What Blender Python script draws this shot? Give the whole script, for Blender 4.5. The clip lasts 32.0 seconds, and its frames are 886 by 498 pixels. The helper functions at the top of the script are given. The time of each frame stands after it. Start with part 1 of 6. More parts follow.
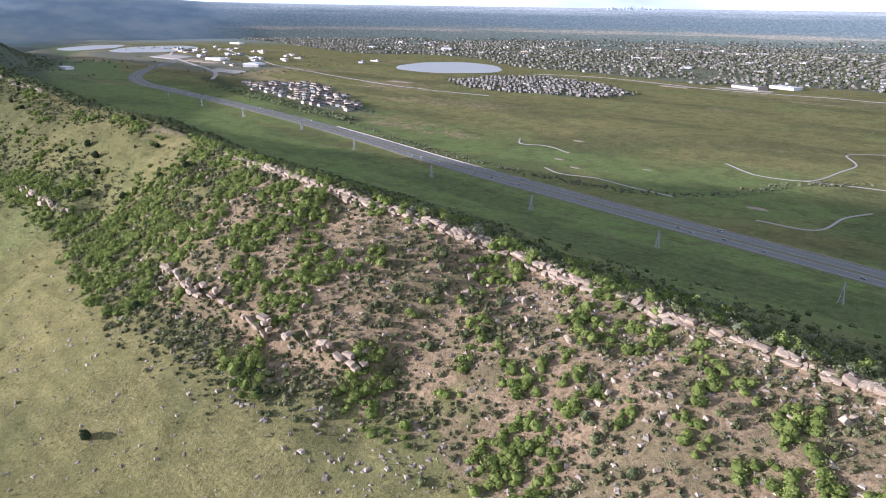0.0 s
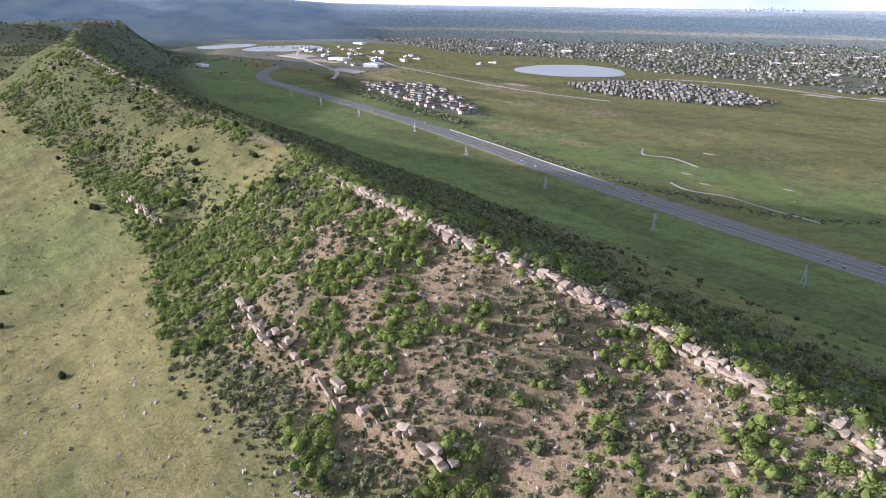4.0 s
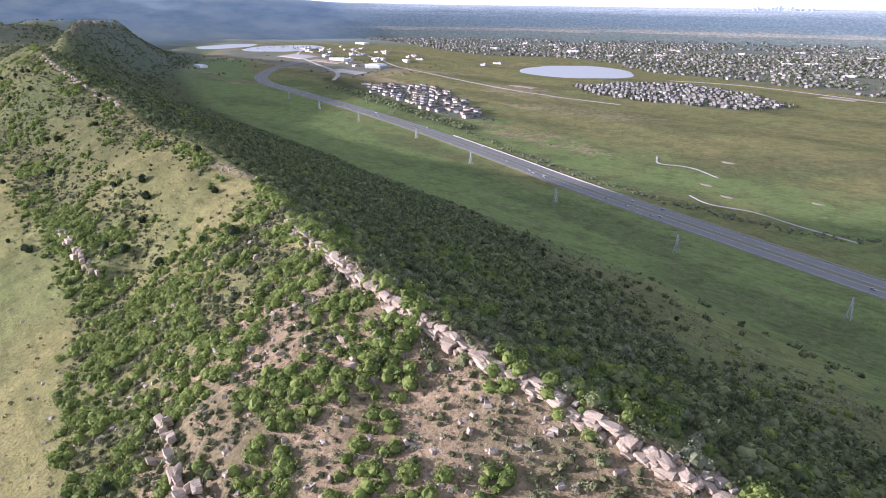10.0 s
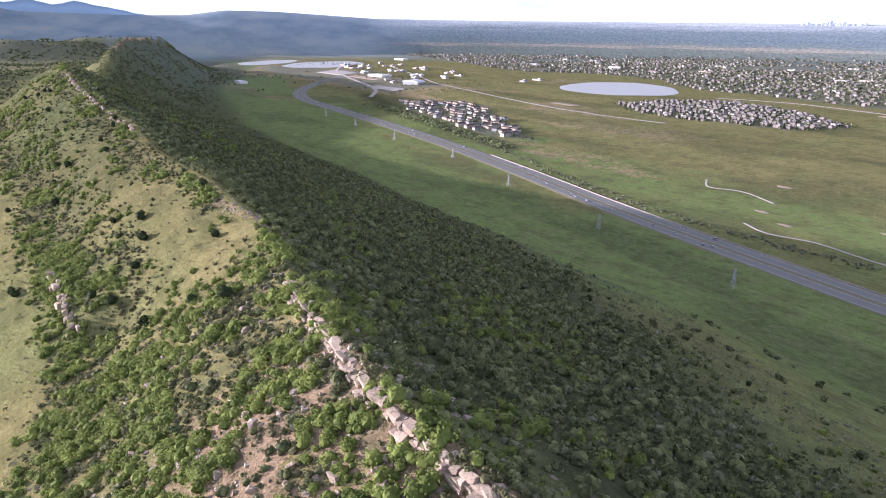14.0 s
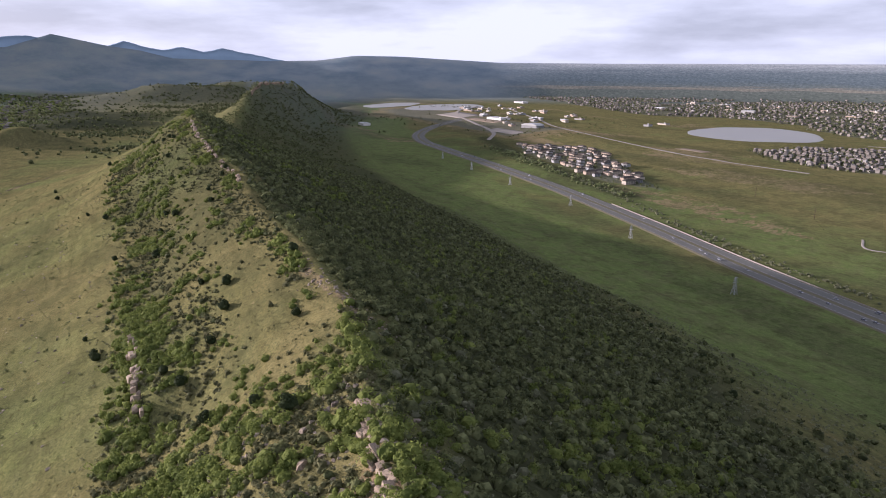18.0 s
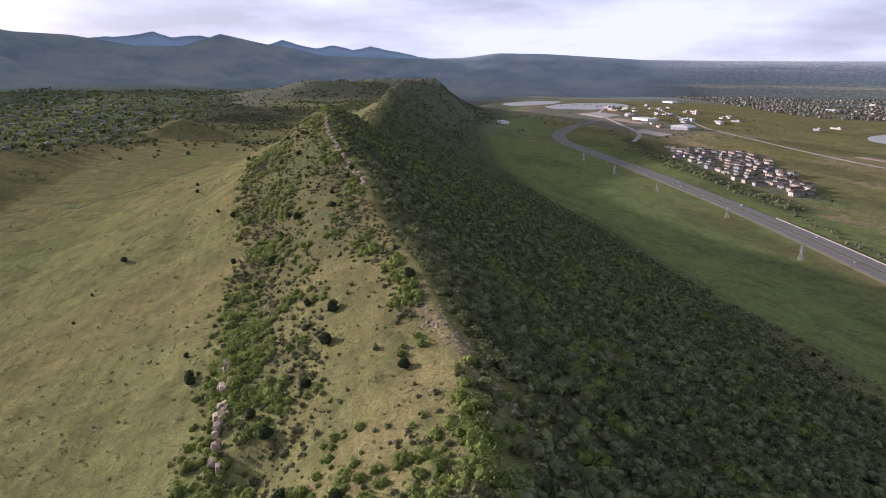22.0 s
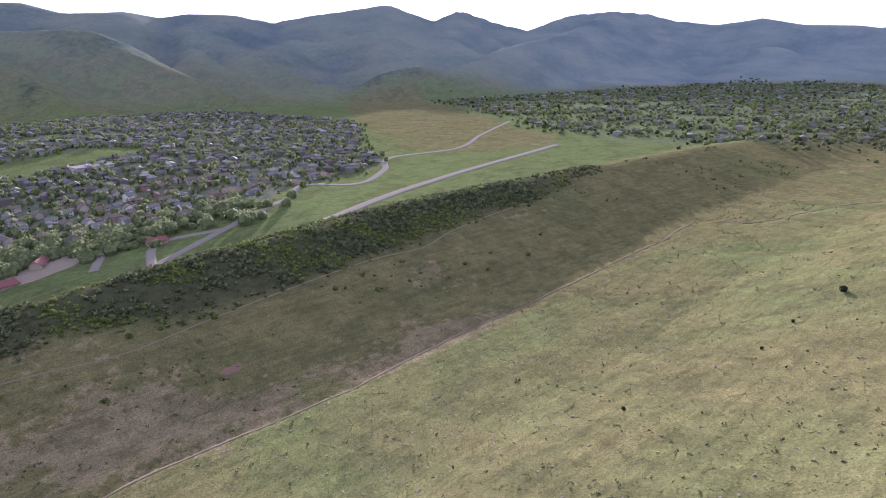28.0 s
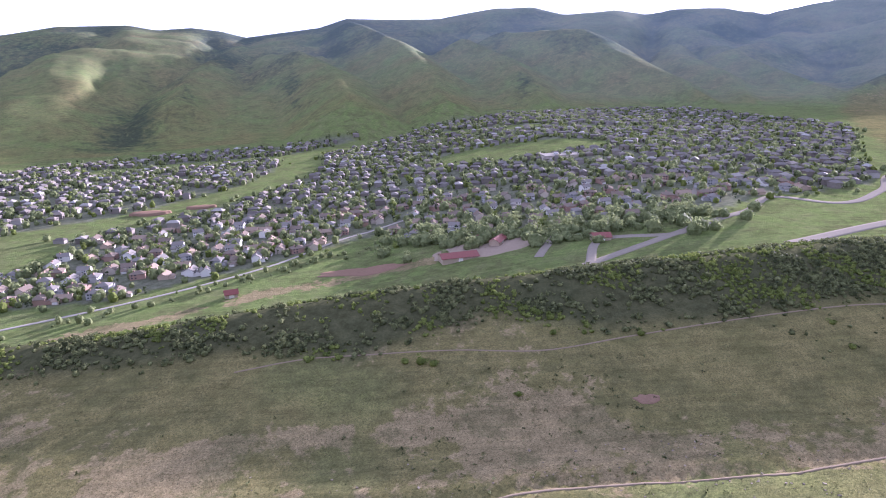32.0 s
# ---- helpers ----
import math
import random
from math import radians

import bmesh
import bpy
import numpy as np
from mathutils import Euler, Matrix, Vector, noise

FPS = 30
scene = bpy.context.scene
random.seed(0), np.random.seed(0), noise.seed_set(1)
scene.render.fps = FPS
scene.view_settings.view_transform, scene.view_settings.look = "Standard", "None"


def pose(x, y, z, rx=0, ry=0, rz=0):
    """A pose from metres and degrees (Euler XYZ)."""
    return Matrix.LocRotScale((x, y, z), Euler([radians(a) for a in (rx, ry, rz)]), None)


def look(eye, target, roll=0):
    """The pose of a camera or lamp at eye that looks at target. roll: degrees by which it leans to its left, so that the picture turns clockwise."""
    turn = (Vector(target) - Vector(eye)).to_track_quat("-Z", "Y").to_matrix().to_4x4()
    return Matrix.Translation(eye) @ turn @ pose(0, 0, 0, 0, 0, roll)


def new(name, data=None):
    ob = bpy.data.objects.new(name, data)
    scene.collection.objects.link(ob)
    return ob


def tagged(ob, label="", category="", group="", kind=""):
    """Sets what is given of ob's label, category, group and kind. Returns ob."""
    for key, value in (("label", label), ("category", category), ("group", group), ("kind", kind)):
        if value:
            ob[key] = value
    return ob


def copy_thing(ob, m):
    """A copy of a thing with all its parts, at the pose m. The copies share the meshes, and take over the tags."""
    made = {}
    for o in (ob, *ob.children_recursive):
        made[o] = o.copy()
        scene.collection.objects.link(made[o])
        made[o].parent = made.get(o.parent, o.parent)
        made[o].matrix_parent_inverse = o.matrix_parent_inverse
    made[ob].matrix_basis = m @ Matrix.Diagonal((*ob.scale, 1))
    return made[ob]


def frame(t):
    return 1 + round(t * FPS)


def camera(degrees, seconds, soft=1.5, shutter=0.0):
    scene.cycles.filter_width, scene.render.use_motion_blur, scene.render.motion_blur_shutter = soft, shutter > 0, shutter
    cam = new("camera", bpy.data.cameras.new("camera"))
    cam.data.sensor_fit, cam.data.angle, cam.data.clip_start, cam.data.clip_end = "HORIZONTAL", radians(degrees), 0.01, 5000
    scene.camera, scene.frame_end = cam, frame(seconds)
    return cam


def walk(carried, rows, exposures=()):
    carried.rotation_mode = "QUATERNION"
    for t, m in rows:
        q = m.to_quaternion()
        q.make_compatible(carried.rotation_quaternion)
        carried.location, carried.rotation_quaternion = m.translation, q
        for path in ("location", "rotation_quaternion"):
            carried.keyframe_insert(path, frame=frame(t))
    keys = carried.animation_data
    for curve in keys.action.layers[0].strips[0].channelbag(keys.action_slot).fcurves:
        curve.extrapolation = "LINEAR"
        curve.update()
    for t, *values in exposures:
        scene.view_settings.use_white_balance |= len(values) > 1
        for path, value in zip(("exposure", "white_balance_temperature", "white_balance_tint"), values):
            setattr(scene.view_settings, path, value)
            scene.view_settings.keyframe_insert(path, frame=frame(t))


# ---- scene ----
cam = camera(68.2, 32.0, 1.0)

PATH = [
    (0, (0.232, 0.48, 204.935), (0.232, 2.357, 204.244), 0.8),
    (0.5, (0.161, 5.545, 204.921), (0.116, 7.421, 204.23), 0.8),
    (1, (-0.045, 10.604, 204.897), (-0.14, 12.478, 204.205), 0.8),
    (1.5, (-0.384, 15.655, 204.862), (-0.508, 17.528, 204.171), 0.8),
    (2, (-0.851, 20.692, 204.823), (-1.011, 22.561, 204.132), 0.8),
    (2.5, (-1.43, 25.704, 204.79), (-1.664, 27.565, 204.097), 0.8),
    (3, (-2.103, 30.681, 204.772), (-2.401, 32.533, 204.079), 0.8),
    (3.5, (-2.845, 35.615, 204.779), (-3.168, 37.463, 204.087), 0.8),
    (5.5, (-6.043, 55.031, 205.042), (-6.368, 56.879, 204.349), 0.8),
    (6, (-6.822, 59.867, 205.136), (-7.148, 61.715, 204.443), 0.8),
    (6.5, (-7.587, 64.717, 205.227), (-7.912, 66.564, 204.534), 0.8),
    (7, (-8.346, 69.576, 205.313), (-8.671, 71.423, 204.619), 0.8),
    (7.5, (-9.112, 74.432, 205.394), (-9.439, 76.279, 204.701), 0.8),
    (8, (-9.892, 79.269, 205.476), (-10.221, 81.116, 204.782), 0.8),
    (8.5, (-10.69, 84.067, 205.563), (-11.021, 85.913, 204.869), 0.8),
    (9, (-11.505, 88.812, 205.658), (-11.837, 90.658, 204.964), 0.8),
    (9.5, (-12.333, 93.502, 205.761), (-12.666, 95.348, 205.066), 0.8),
    (10, (-13.172, 98.151, 205.862), (-13.506, 99.997, 205.167), 0.8),
    (10.5, (-14.016, 102.783, 205.95), (-14.352, 104.628, 205.256), 0.8),
    (11, (-14.857, 107.429, 206.015), (-15.193, 109.274, 205.32), 0.8),
    (11.5, (-15.689, 112.118, 206.048), (-16.026, 113.963, 205.353), 0.7),
    (12, (-16.508, 116.868, 206.05), (-16.846, 118.712, 205.355), 0.7),
    (12.5, (-17.314, 121.676, 206.034), (-17.662, 123.518, 205.338), 0.7),
    (13, (-18.114, 126.52, 206.02), (-18.499, 128.355, 205.324), 0.6),
    (13.5, (-18.921, 131.364, 206.039), (-19.339, 133.192, 205.344), 0.6),
    (14, (-19.752, 136.164, 206.121), (-20.197, 138.001, 205.466), 0.6),
    (14.5, (-20.628, 140.886, 206.292), (-21.096, 142.736, 205.694), 0.7),
    (16.5, (-25.279, 159.176, 207.606), (-25.911, 160.995, 207.068), 0.3),
    (17, (-26.902, 163.782, 207.888), (-27.585, 165.583, 207.349), 0.3),
    (17.5, (-28.747, 168.457, 208.074), (-29.479, 170.237, 207.532), 0.3),
    (18, (-30.808, 173.197, 208.145), (-31.588, 174.957, 207.603), 0.2),
    (18.5, (-33.076, 177.988, 208.098), (-33.903, 179.726, 207.554), 0.1),
    (19, (-35.539, 182.812, 207.935), (-36.411, 184.528, 207.391), 0.1),
    (19.5, (-38.18, 187.651, 207.674), (-39.091, 189.346, 207.129), 0.1),
    (20, (-40.975, 192.48, 207.339), (-41.926, 194.152, 206.793), 0.1),
    (20.5, (-43.899, 197.269, 206.962), (-44.88, 198.924, 206.415), 0.2),
    (21, (-46.923, 201.983, 206.575), (-47.935, 203.619, 206.027), 0.2),
    (21.5, (-50.029, 206.579, 206.209), (-51.08, 208.19, 205.661), 0.2),
    (22, (-53.206, 211.0, 205.889), (-54.332, 212.559, 205.34), 0.2),
    (22.5, (-56.463, 215.185, 205.63), (-57.718, 216.641, 205.077), 0.2),
    (23, (-59.826, 219.075, 205.432), (-61.205, 220.412, 204.878), 0.2),
    (23.5, (-63.339, 222.618, 205.284), (-64.832, 223.827, 204.727), 0.0),
    (24, (-67.054, 225.777, 205.162), (-68.646, 226.85, 204.604), -0.0),
    (24.5, (-71.007, 228.525, 205.042), (-72.687, 229.456, 204.483), -0.2),
    (25, (-75.218, 230.852, 204.903), (-76.972, 231.634, 204.344), -0.2),
    (25.5, (-79.683, 232.76, 204.73), (-81.497, 233.388, 204.169), -0.2),
    (27.5, (-99.311, 236.475, 203.643), (-101.23, 236.449, 203.08), -0.5),
    (28, (-104.396, 236.483, 203.311), (-106.306, 236.29, 202.748), -0.5),
    (28.5, (-109.455, 236.125, 202.977), (-111.34, 235.762, 202.415), -0.6),
    (29, (-114.449, 235.381, 202.65), (-116.293, 234.848, 202.089), -0.7),
    (29.5, (-119.328, 234.216, 202.337), (-121.116, 233.516, 201.777), -0.8),
    (30, (-124.039, 232.587, 202.039), (-125.757, 231.731, 201.479), -1.0),
    (30.5, (-128.526, 230.459, 201.75), (-130.163, 229.454, 201.192), -1.1),
    (31, (-132.749, 227.807, 201.465), (-134.299, 226.673, 200.908), -1.2),
    (31.5, (-136.685, 224.62, 201.177), (-138.146, 223.372, 200.62), -1.1),
    (32, (-140.329, 220.897, 200.885), (-141.694, 219.545, 200.33), -1.2),
]
EXPOSURES = [(0, 1.44, 4900, 23), (9, 1.62, 4900, 27), (13, 1.84, 4950, 31), (16.5, 0.9, 5400, 29), (22, 0.92, 5350, 30), (25.5, 1.42, 5050, 34), (28, 1.60, 4950, 38), (32, 2.0, 4900, 41)]
walk(cam, [(t, look(eye, target, roll)) for t, eye, target, roll in PATH], EXPOSURES)

# ---- world and sun ----
SUN_YAW, SUN_UP = 94.0, 9.6          # degrees left of +y, degrees above the horizon
world = bpy.data.worlds.new("world")
scene.world = world
world.use_nodes = True
wn, wl = world.node_tree.nodes, world.node_tree.links
wn.clear()
w_out, w_bg, w_sky = wn.new("ShaderNodeOutputWorld"), wn.new("ShaderNodeBackground"), wn.new("ShaderNodeTexSky")
w_sky.sky_type, w_sky.sun_disc = "NISHITA", False
w_sky.sun_elevation, w_sky.sun_rotation = radians(SUN_UP), radians(-SUN_YAW)
w_sky.air_density, w_sky.dust_density = 1.0, 1.6
w_coord, w_map = wn.new("ShaderNodeTexCoord"), wn.new("ShaderNodeMapping")
w_map.inputs["Scale"].default_value = (1.0, 1.0, 5.0)
w_noise = wn.new("ShaderNodeTexNoise")
w_noise.inputs["Scale"].default_value, w_noise.inputs["Detail"].default_value = 2.6, 7
w_noise.inputs["Roughness"].default_value = 0.55
w_ramp = wn.new("ShaderNodeValToRGB")
w_ramp.color_ramp.elements[0].position, w_ramp.color_ramp.elements[0].color = 0.36, (6.7, 6.8, 6.4, 1)
w_ramp.color_ramp.elements[1].position, w_ramp.color_ramp.elements[1].color = 0.58, (11.2, 11.2, 10.3, 1)
w_mix = wn.new("ShaderNodeMixRGB")
w_mix.inputs[0].default_value = 0.86
wl.new(w_coord.outputs["Generated"], w_map.inputs["Vector"])
wl.new(w_map.outputs[0], w_noise.inputs["Vector"])
wl.new(w_noise.outputs["Fac"], w_ramp.inputs[0])
wl.new(w_sky.outputs[0], w_mix.inputs[1])
wl.new(w_ramp.outputs[0], w_mix.inputs[2])
# the clouds brighten towards the sun
w_dot, w_pow, w_gain, w_glow = wn.new("ShaderNodeVectorMath"), wn.new("ShaderNodeMath"), wn.new("ShaderNodeMath"), wn.new("ShaderNodeMixRGB")
w_dot.operation, w_pow.operation, w_gain.operation, w_glow.blend_type = "DOT_PRODUCT", "POWER", "MULTIPLY", "ADD"
w_dot.inputs[1].default_value = (-math.sin(radians(SUN_YAW)) * math.cos(radians(SUN_UP)), math.cos(radians(SUN_YAW)) * math.cos(radians(SUN_UP)), math.sin(radians(SUN_UP)))
w_pow.use_clamp, w_pow.inputs[1].default_value, w_gain.inputs[1].default_value = True, 14.0, 1.0
w_glow.inputs[2].default_value = (9.0, 8.2, 6.6, 1)
wl.new(w_coord.outputs["Generated"], w_dot.inputs[0])
wl.new(w_dot.outputs["Value"], w_pow.inputs[0])
wl.new(w_pow.outputs[0], w_gain.inputs[0])
wl.new(w_gain.outputs[0], w_glow.inputs[0])
wl.new(w_mix.outputs[0], w_glow.inputs[1])
# upper sky, out of view, dimmed to deepen the shade; brighter towards the horizon
w_sep, w_lid, w_dim = wn.new("ShaderNodeSeparateXYZ"), wn.new("ShaderNodeValToRGB"), wn.new("ShaderNodeMixRGB")
w_dim.blend_type, w_dim.inputs[0].default_value = "MULTIPLY", 1.0
for k, (at, v) in enumerate(((0.10, 0.72), (0.45, 0.52), (1.0, 0.45))):
    e = w_lid.color_ramp.elements[k] if k < 2 else w_lid.color_ramp.elements.new(at)
    e.position, e.color = at, (v, v, v * 1.04, 1)
wl.new(w_coord.outputs["Generated"], w_sep.inputs[0])
wl.new(w_sep.outputs["Z"], w_lid.inputs[0])
wl.new(w_glow.outputs[0], w_dim.inputs[1])
wl.new(w_lid.outputs[0], w_dim.inputs[2])
wl.new(w_dim.outputs[0], w_bg.inputs[0])
w_bg.inputs[1].default_value = 0.070
wl.new(w_bg.outputs[0], w_out.inputs[0])

sun = new("sun", bpy.data.lights.new("sun", "SUN"))
sun.data.energy, sun.data.angle, sun.data.color = 5.0, radians(1.0), (1.0, 0.84, 0.65)
sa, se = radians(SUN_YAW), radians(SUN_UP)
sun.matrix_world = look((-math.sin(sa) * math.cos(se) * 900, math.cos(sa) * math.cos(se) * 900, 900 * math.sin(se)), (0, 0, 0))

# ---- the lie of the land ----
ORIGIN, ALONG, ACROSS = np.array((41.6, 156.3)), np.array((-0.7511, 0.6601)), np.array((0.6601, 0.7511))
EYE = np.array((-60.0, 170.0))


def to_ridge(x, y):
    """Metres along the ridge and across it (east is positive)."""
    dx, dy = x - ORIGIN[0], y - ORIGIN[1]
    return dx * ALONG[0] + dy * ALONG[1], dx * ACROSS[0] + dy * ACROSS[1]


def from_ridge(u, v):
    return ORIGIN[0] + u * ALONG[0] + v * ACROSS[0], ORIGIN[1] + u * ALONG[1] + v * ACROSS[1]


def smooth(a, b, t):
    t = np.clip((t - a) / (b - a), 0, 1)
    return t * t * (3 - 2 * t)


def hash2(i, j, k):
    h = (i.astype(np.int64) * 374761393 + j.astype(np.int64) * 668265263 + k * 1442695041) & 0x7FFFFFFF
    h = ((h ^ (h >> 13)) * 1274126177) & 0x7FFFFFFF
    return ((h ^ (h >> 16)) & 0xFFFFF) / float(0xFFFFF)


def value_noise(x, y, size, k=0):
    """Smooth noise from -1 to 1 with features of that many metres."""
    x, y = np.asarray(x, float) / size, np.asarray(y, float) / size
    i, j = np.floor(x), np.floor(y)
    a, b = x - i, y - j
    a, b = a * a * (3 - 2 * a), b * b * (3 - 2 * b)
    n = (hash2(i, j, k) * (1 - a) + hash2(i + 1, j, k) * a) * (1 - b) + (hash2(i, j + 1, k) * (1 - a) + hash2(i + 1, j + 1, k) * a) * b
    return 2 * n - 1


def fbm(x, y, size, k=0, octaves=4):
    return sum(value_noise(x, y, size / 2 ** o, k + o) / 2 ** o for o in range(octaves)) / 1.6


CREST_U = [-900, -400, -150, 0, 31, 45, 58, 72, 97, 110, 130, 156, 237, 284, 371, 432, 480, 541, 620, 700, 800, 930, 1150, 1400, 1700, 2000, 2250, 2400, 2550, 2800, 3100, 3400]
CREST_V = [-60, -30, -8, 0, 1, -3, -5, -8, -10, -11, -8, -4, 12, 12, 9, 14, 9, 4, 6, 9, 14, 30, 70, 120, 190, 260, 330, 410, 500, 590, 660, 700]
CREST_Z = [120, 128, 134, 138.5, 141, 144, 146.2, 147.6, 149.6, 150.4, 149.8, 148.4, 145, 148, 147, 151, 155, 163, 167, 169, 162, 130, 90, 80, 104, 142, 158, 154, 148, 112, 55, 8]
EAST_D = [0, 20, 50, 137, 200, 263, 300, 340, 420, 500]
EAST_F = [0, 0.05, 0.165, 0.42, 0.58, 0.73, 0.86, 0.95, 0.985, 1]
WEST_D = [0, 20, 36, 46, 60, 70, 86, 97, 150, 200, 260, 320]
WEST_F = [0, 0.105, 0.225, 0.31, 0.37, 0.42, 0.51, 0.56, 0.73, 0.90, 0.965, 1]
BANK_U, BANK_V = [-400, 25, 80, 135, 210, 330, 560, 1100], [-375, -393, -402, -410, -417, -420, -430, -440]
WASH_U, WASH_V = [-400, 195, 214, 313, 400, 507, 690, 712, 735, 892, 1088, 1300], [-262, -266, -269, -270, -282, -286, -297, -299, -262, -217, -150, -110]
THICKET_U, THICKET_V = [-120, 41, 99, 159, 184, 223, 279, 344, 422, 536, 642, 760], [-360, -363, -369, -357, -369, -384, -366, -366, -377, -389, -398, -425]
SCRUB_U, SCRUB_D = [-300, 50, 172, 300, 434, 800], [92, 112, 146, 205, 245, 275]
SKY_YAW = [-180, -90, 0, 10, 19, 22, 27, 31, 34, 38, 45.4, 47.6, 50, 53.4, 56.3, 59.6, 64, 67.5, 70.2, 73.4, 76.5, 78.2, 81, 84, 85.3, 87.6, 90.2, 93.2, 95.3, 99, 101.7, 105, 108.1, 110.9, 114.7, 116.5, 119, 122.9, 125.5, 128.4, 133, 137.6, 140.6, 142.8, 145.8, 148.7, 150.5, 152.7, 155.3, 157.2, 162, 168.7, 176, 180]
SKY_UP = [0.002, 0.002, 0.003, 0.003, 0.004, 0.007, 0.012, 0.013, 0.006, 0.005, 0.008, 0.018, 0.024, 0.037, 0.020, 0.020, 0.033, 0.036, 0.046, 0.038, 0.045, 0.054, 0.059, 0.056, 0.050, 0.035, 0.046, 0.064, 0.049, 0.072, 0.065, 0.0575, 0.048, 0.057, 0.059, 0.053, 0.060, 0.057, 0.068, 0.068, 0.056, 0.056, 0.059, 0.047, 0.041, 0.035, 0.0436, 0.0485, 0.0456, 0.052, 0.050, 0.030, 0.02, 0.002]
# crests of the foothill spurs, from the range down to the foot
SPURS = [
    [(-2086, -1397, 295), (-2142, -1086, 288), (-2074, -909, 215), (-2004, -671, 137), (-1906, -518, 87)],
    [(-2003, -2159, 367), (-1724, -1545, 267), (-1519, -1206, 185), (-1322, -932, 100)],
    [(-1925, -1419, 274), (-1809, -1125, 195), (-1646, -915, 134), (-1564, -798, 87)],
    [(-1439, -1741, 236), (-1338, -1407, 183), (-1127, -1051, 110)],
    [(-2401, -864, 203), (-2219, -616, 147), (-1989, -452, 91)],
    [(-3135, -712, 288), (-2500, -711, 209), (-2330, -469, 143), (-2157, -248, 85)],
    [(-2171, -238, 100), (-2331, -185, 150), (-2470, -86, 171), (-2550, 105, 118)],
    [(-1544, -2311, 268), (-1266, -1968, 218), (-1090, -1774, 176), (-892, -1482, 115)],
    [(-4301, 821, 457), (-3682, 543, 313), (-3179, 228, 241), (-2576, 26, 156)],
]


FOOT_YAW, FOOT_R = [-180, 20, 40, 62, 72, 80, 90, 103, 115, 136, 152, 169, 180], [4150, 4150, 3900, 3700, 3400, 2950, 2450, 2000, 1880, 1550, 1480, 1420, 4100]
PEAK_YAW, PEAK_R = [-180, 20, 75, 85, 95, 110, 140, 165, 180], [4680, 4680, 4640, 4200, 3800, 3400, 3200, 3200, 4680]


def gully(x, y):
    """How deep in a gully of the foothills a place lies, from 0 on a spur to 1."""
    dx, dy = x - EYE[0], y - EYE[1]
    r, yaw = np.hypot(dx, dy), np.degrees(np.arctan2(-dx, dy))
    bend = yaw * 30 + 70 * fbm(x, y, 700, 33, 3)
    return 1 - np.clip(np.abs(value_noise(bend, r * 0.28, 260, 31)) * 1.1 + np.abs(value_noise(bend, r * 0.4, 110, 35)) * 0.6 + 0.2 * np.abs(fbm(x, y, 160, 37, 4)), 0, 1)


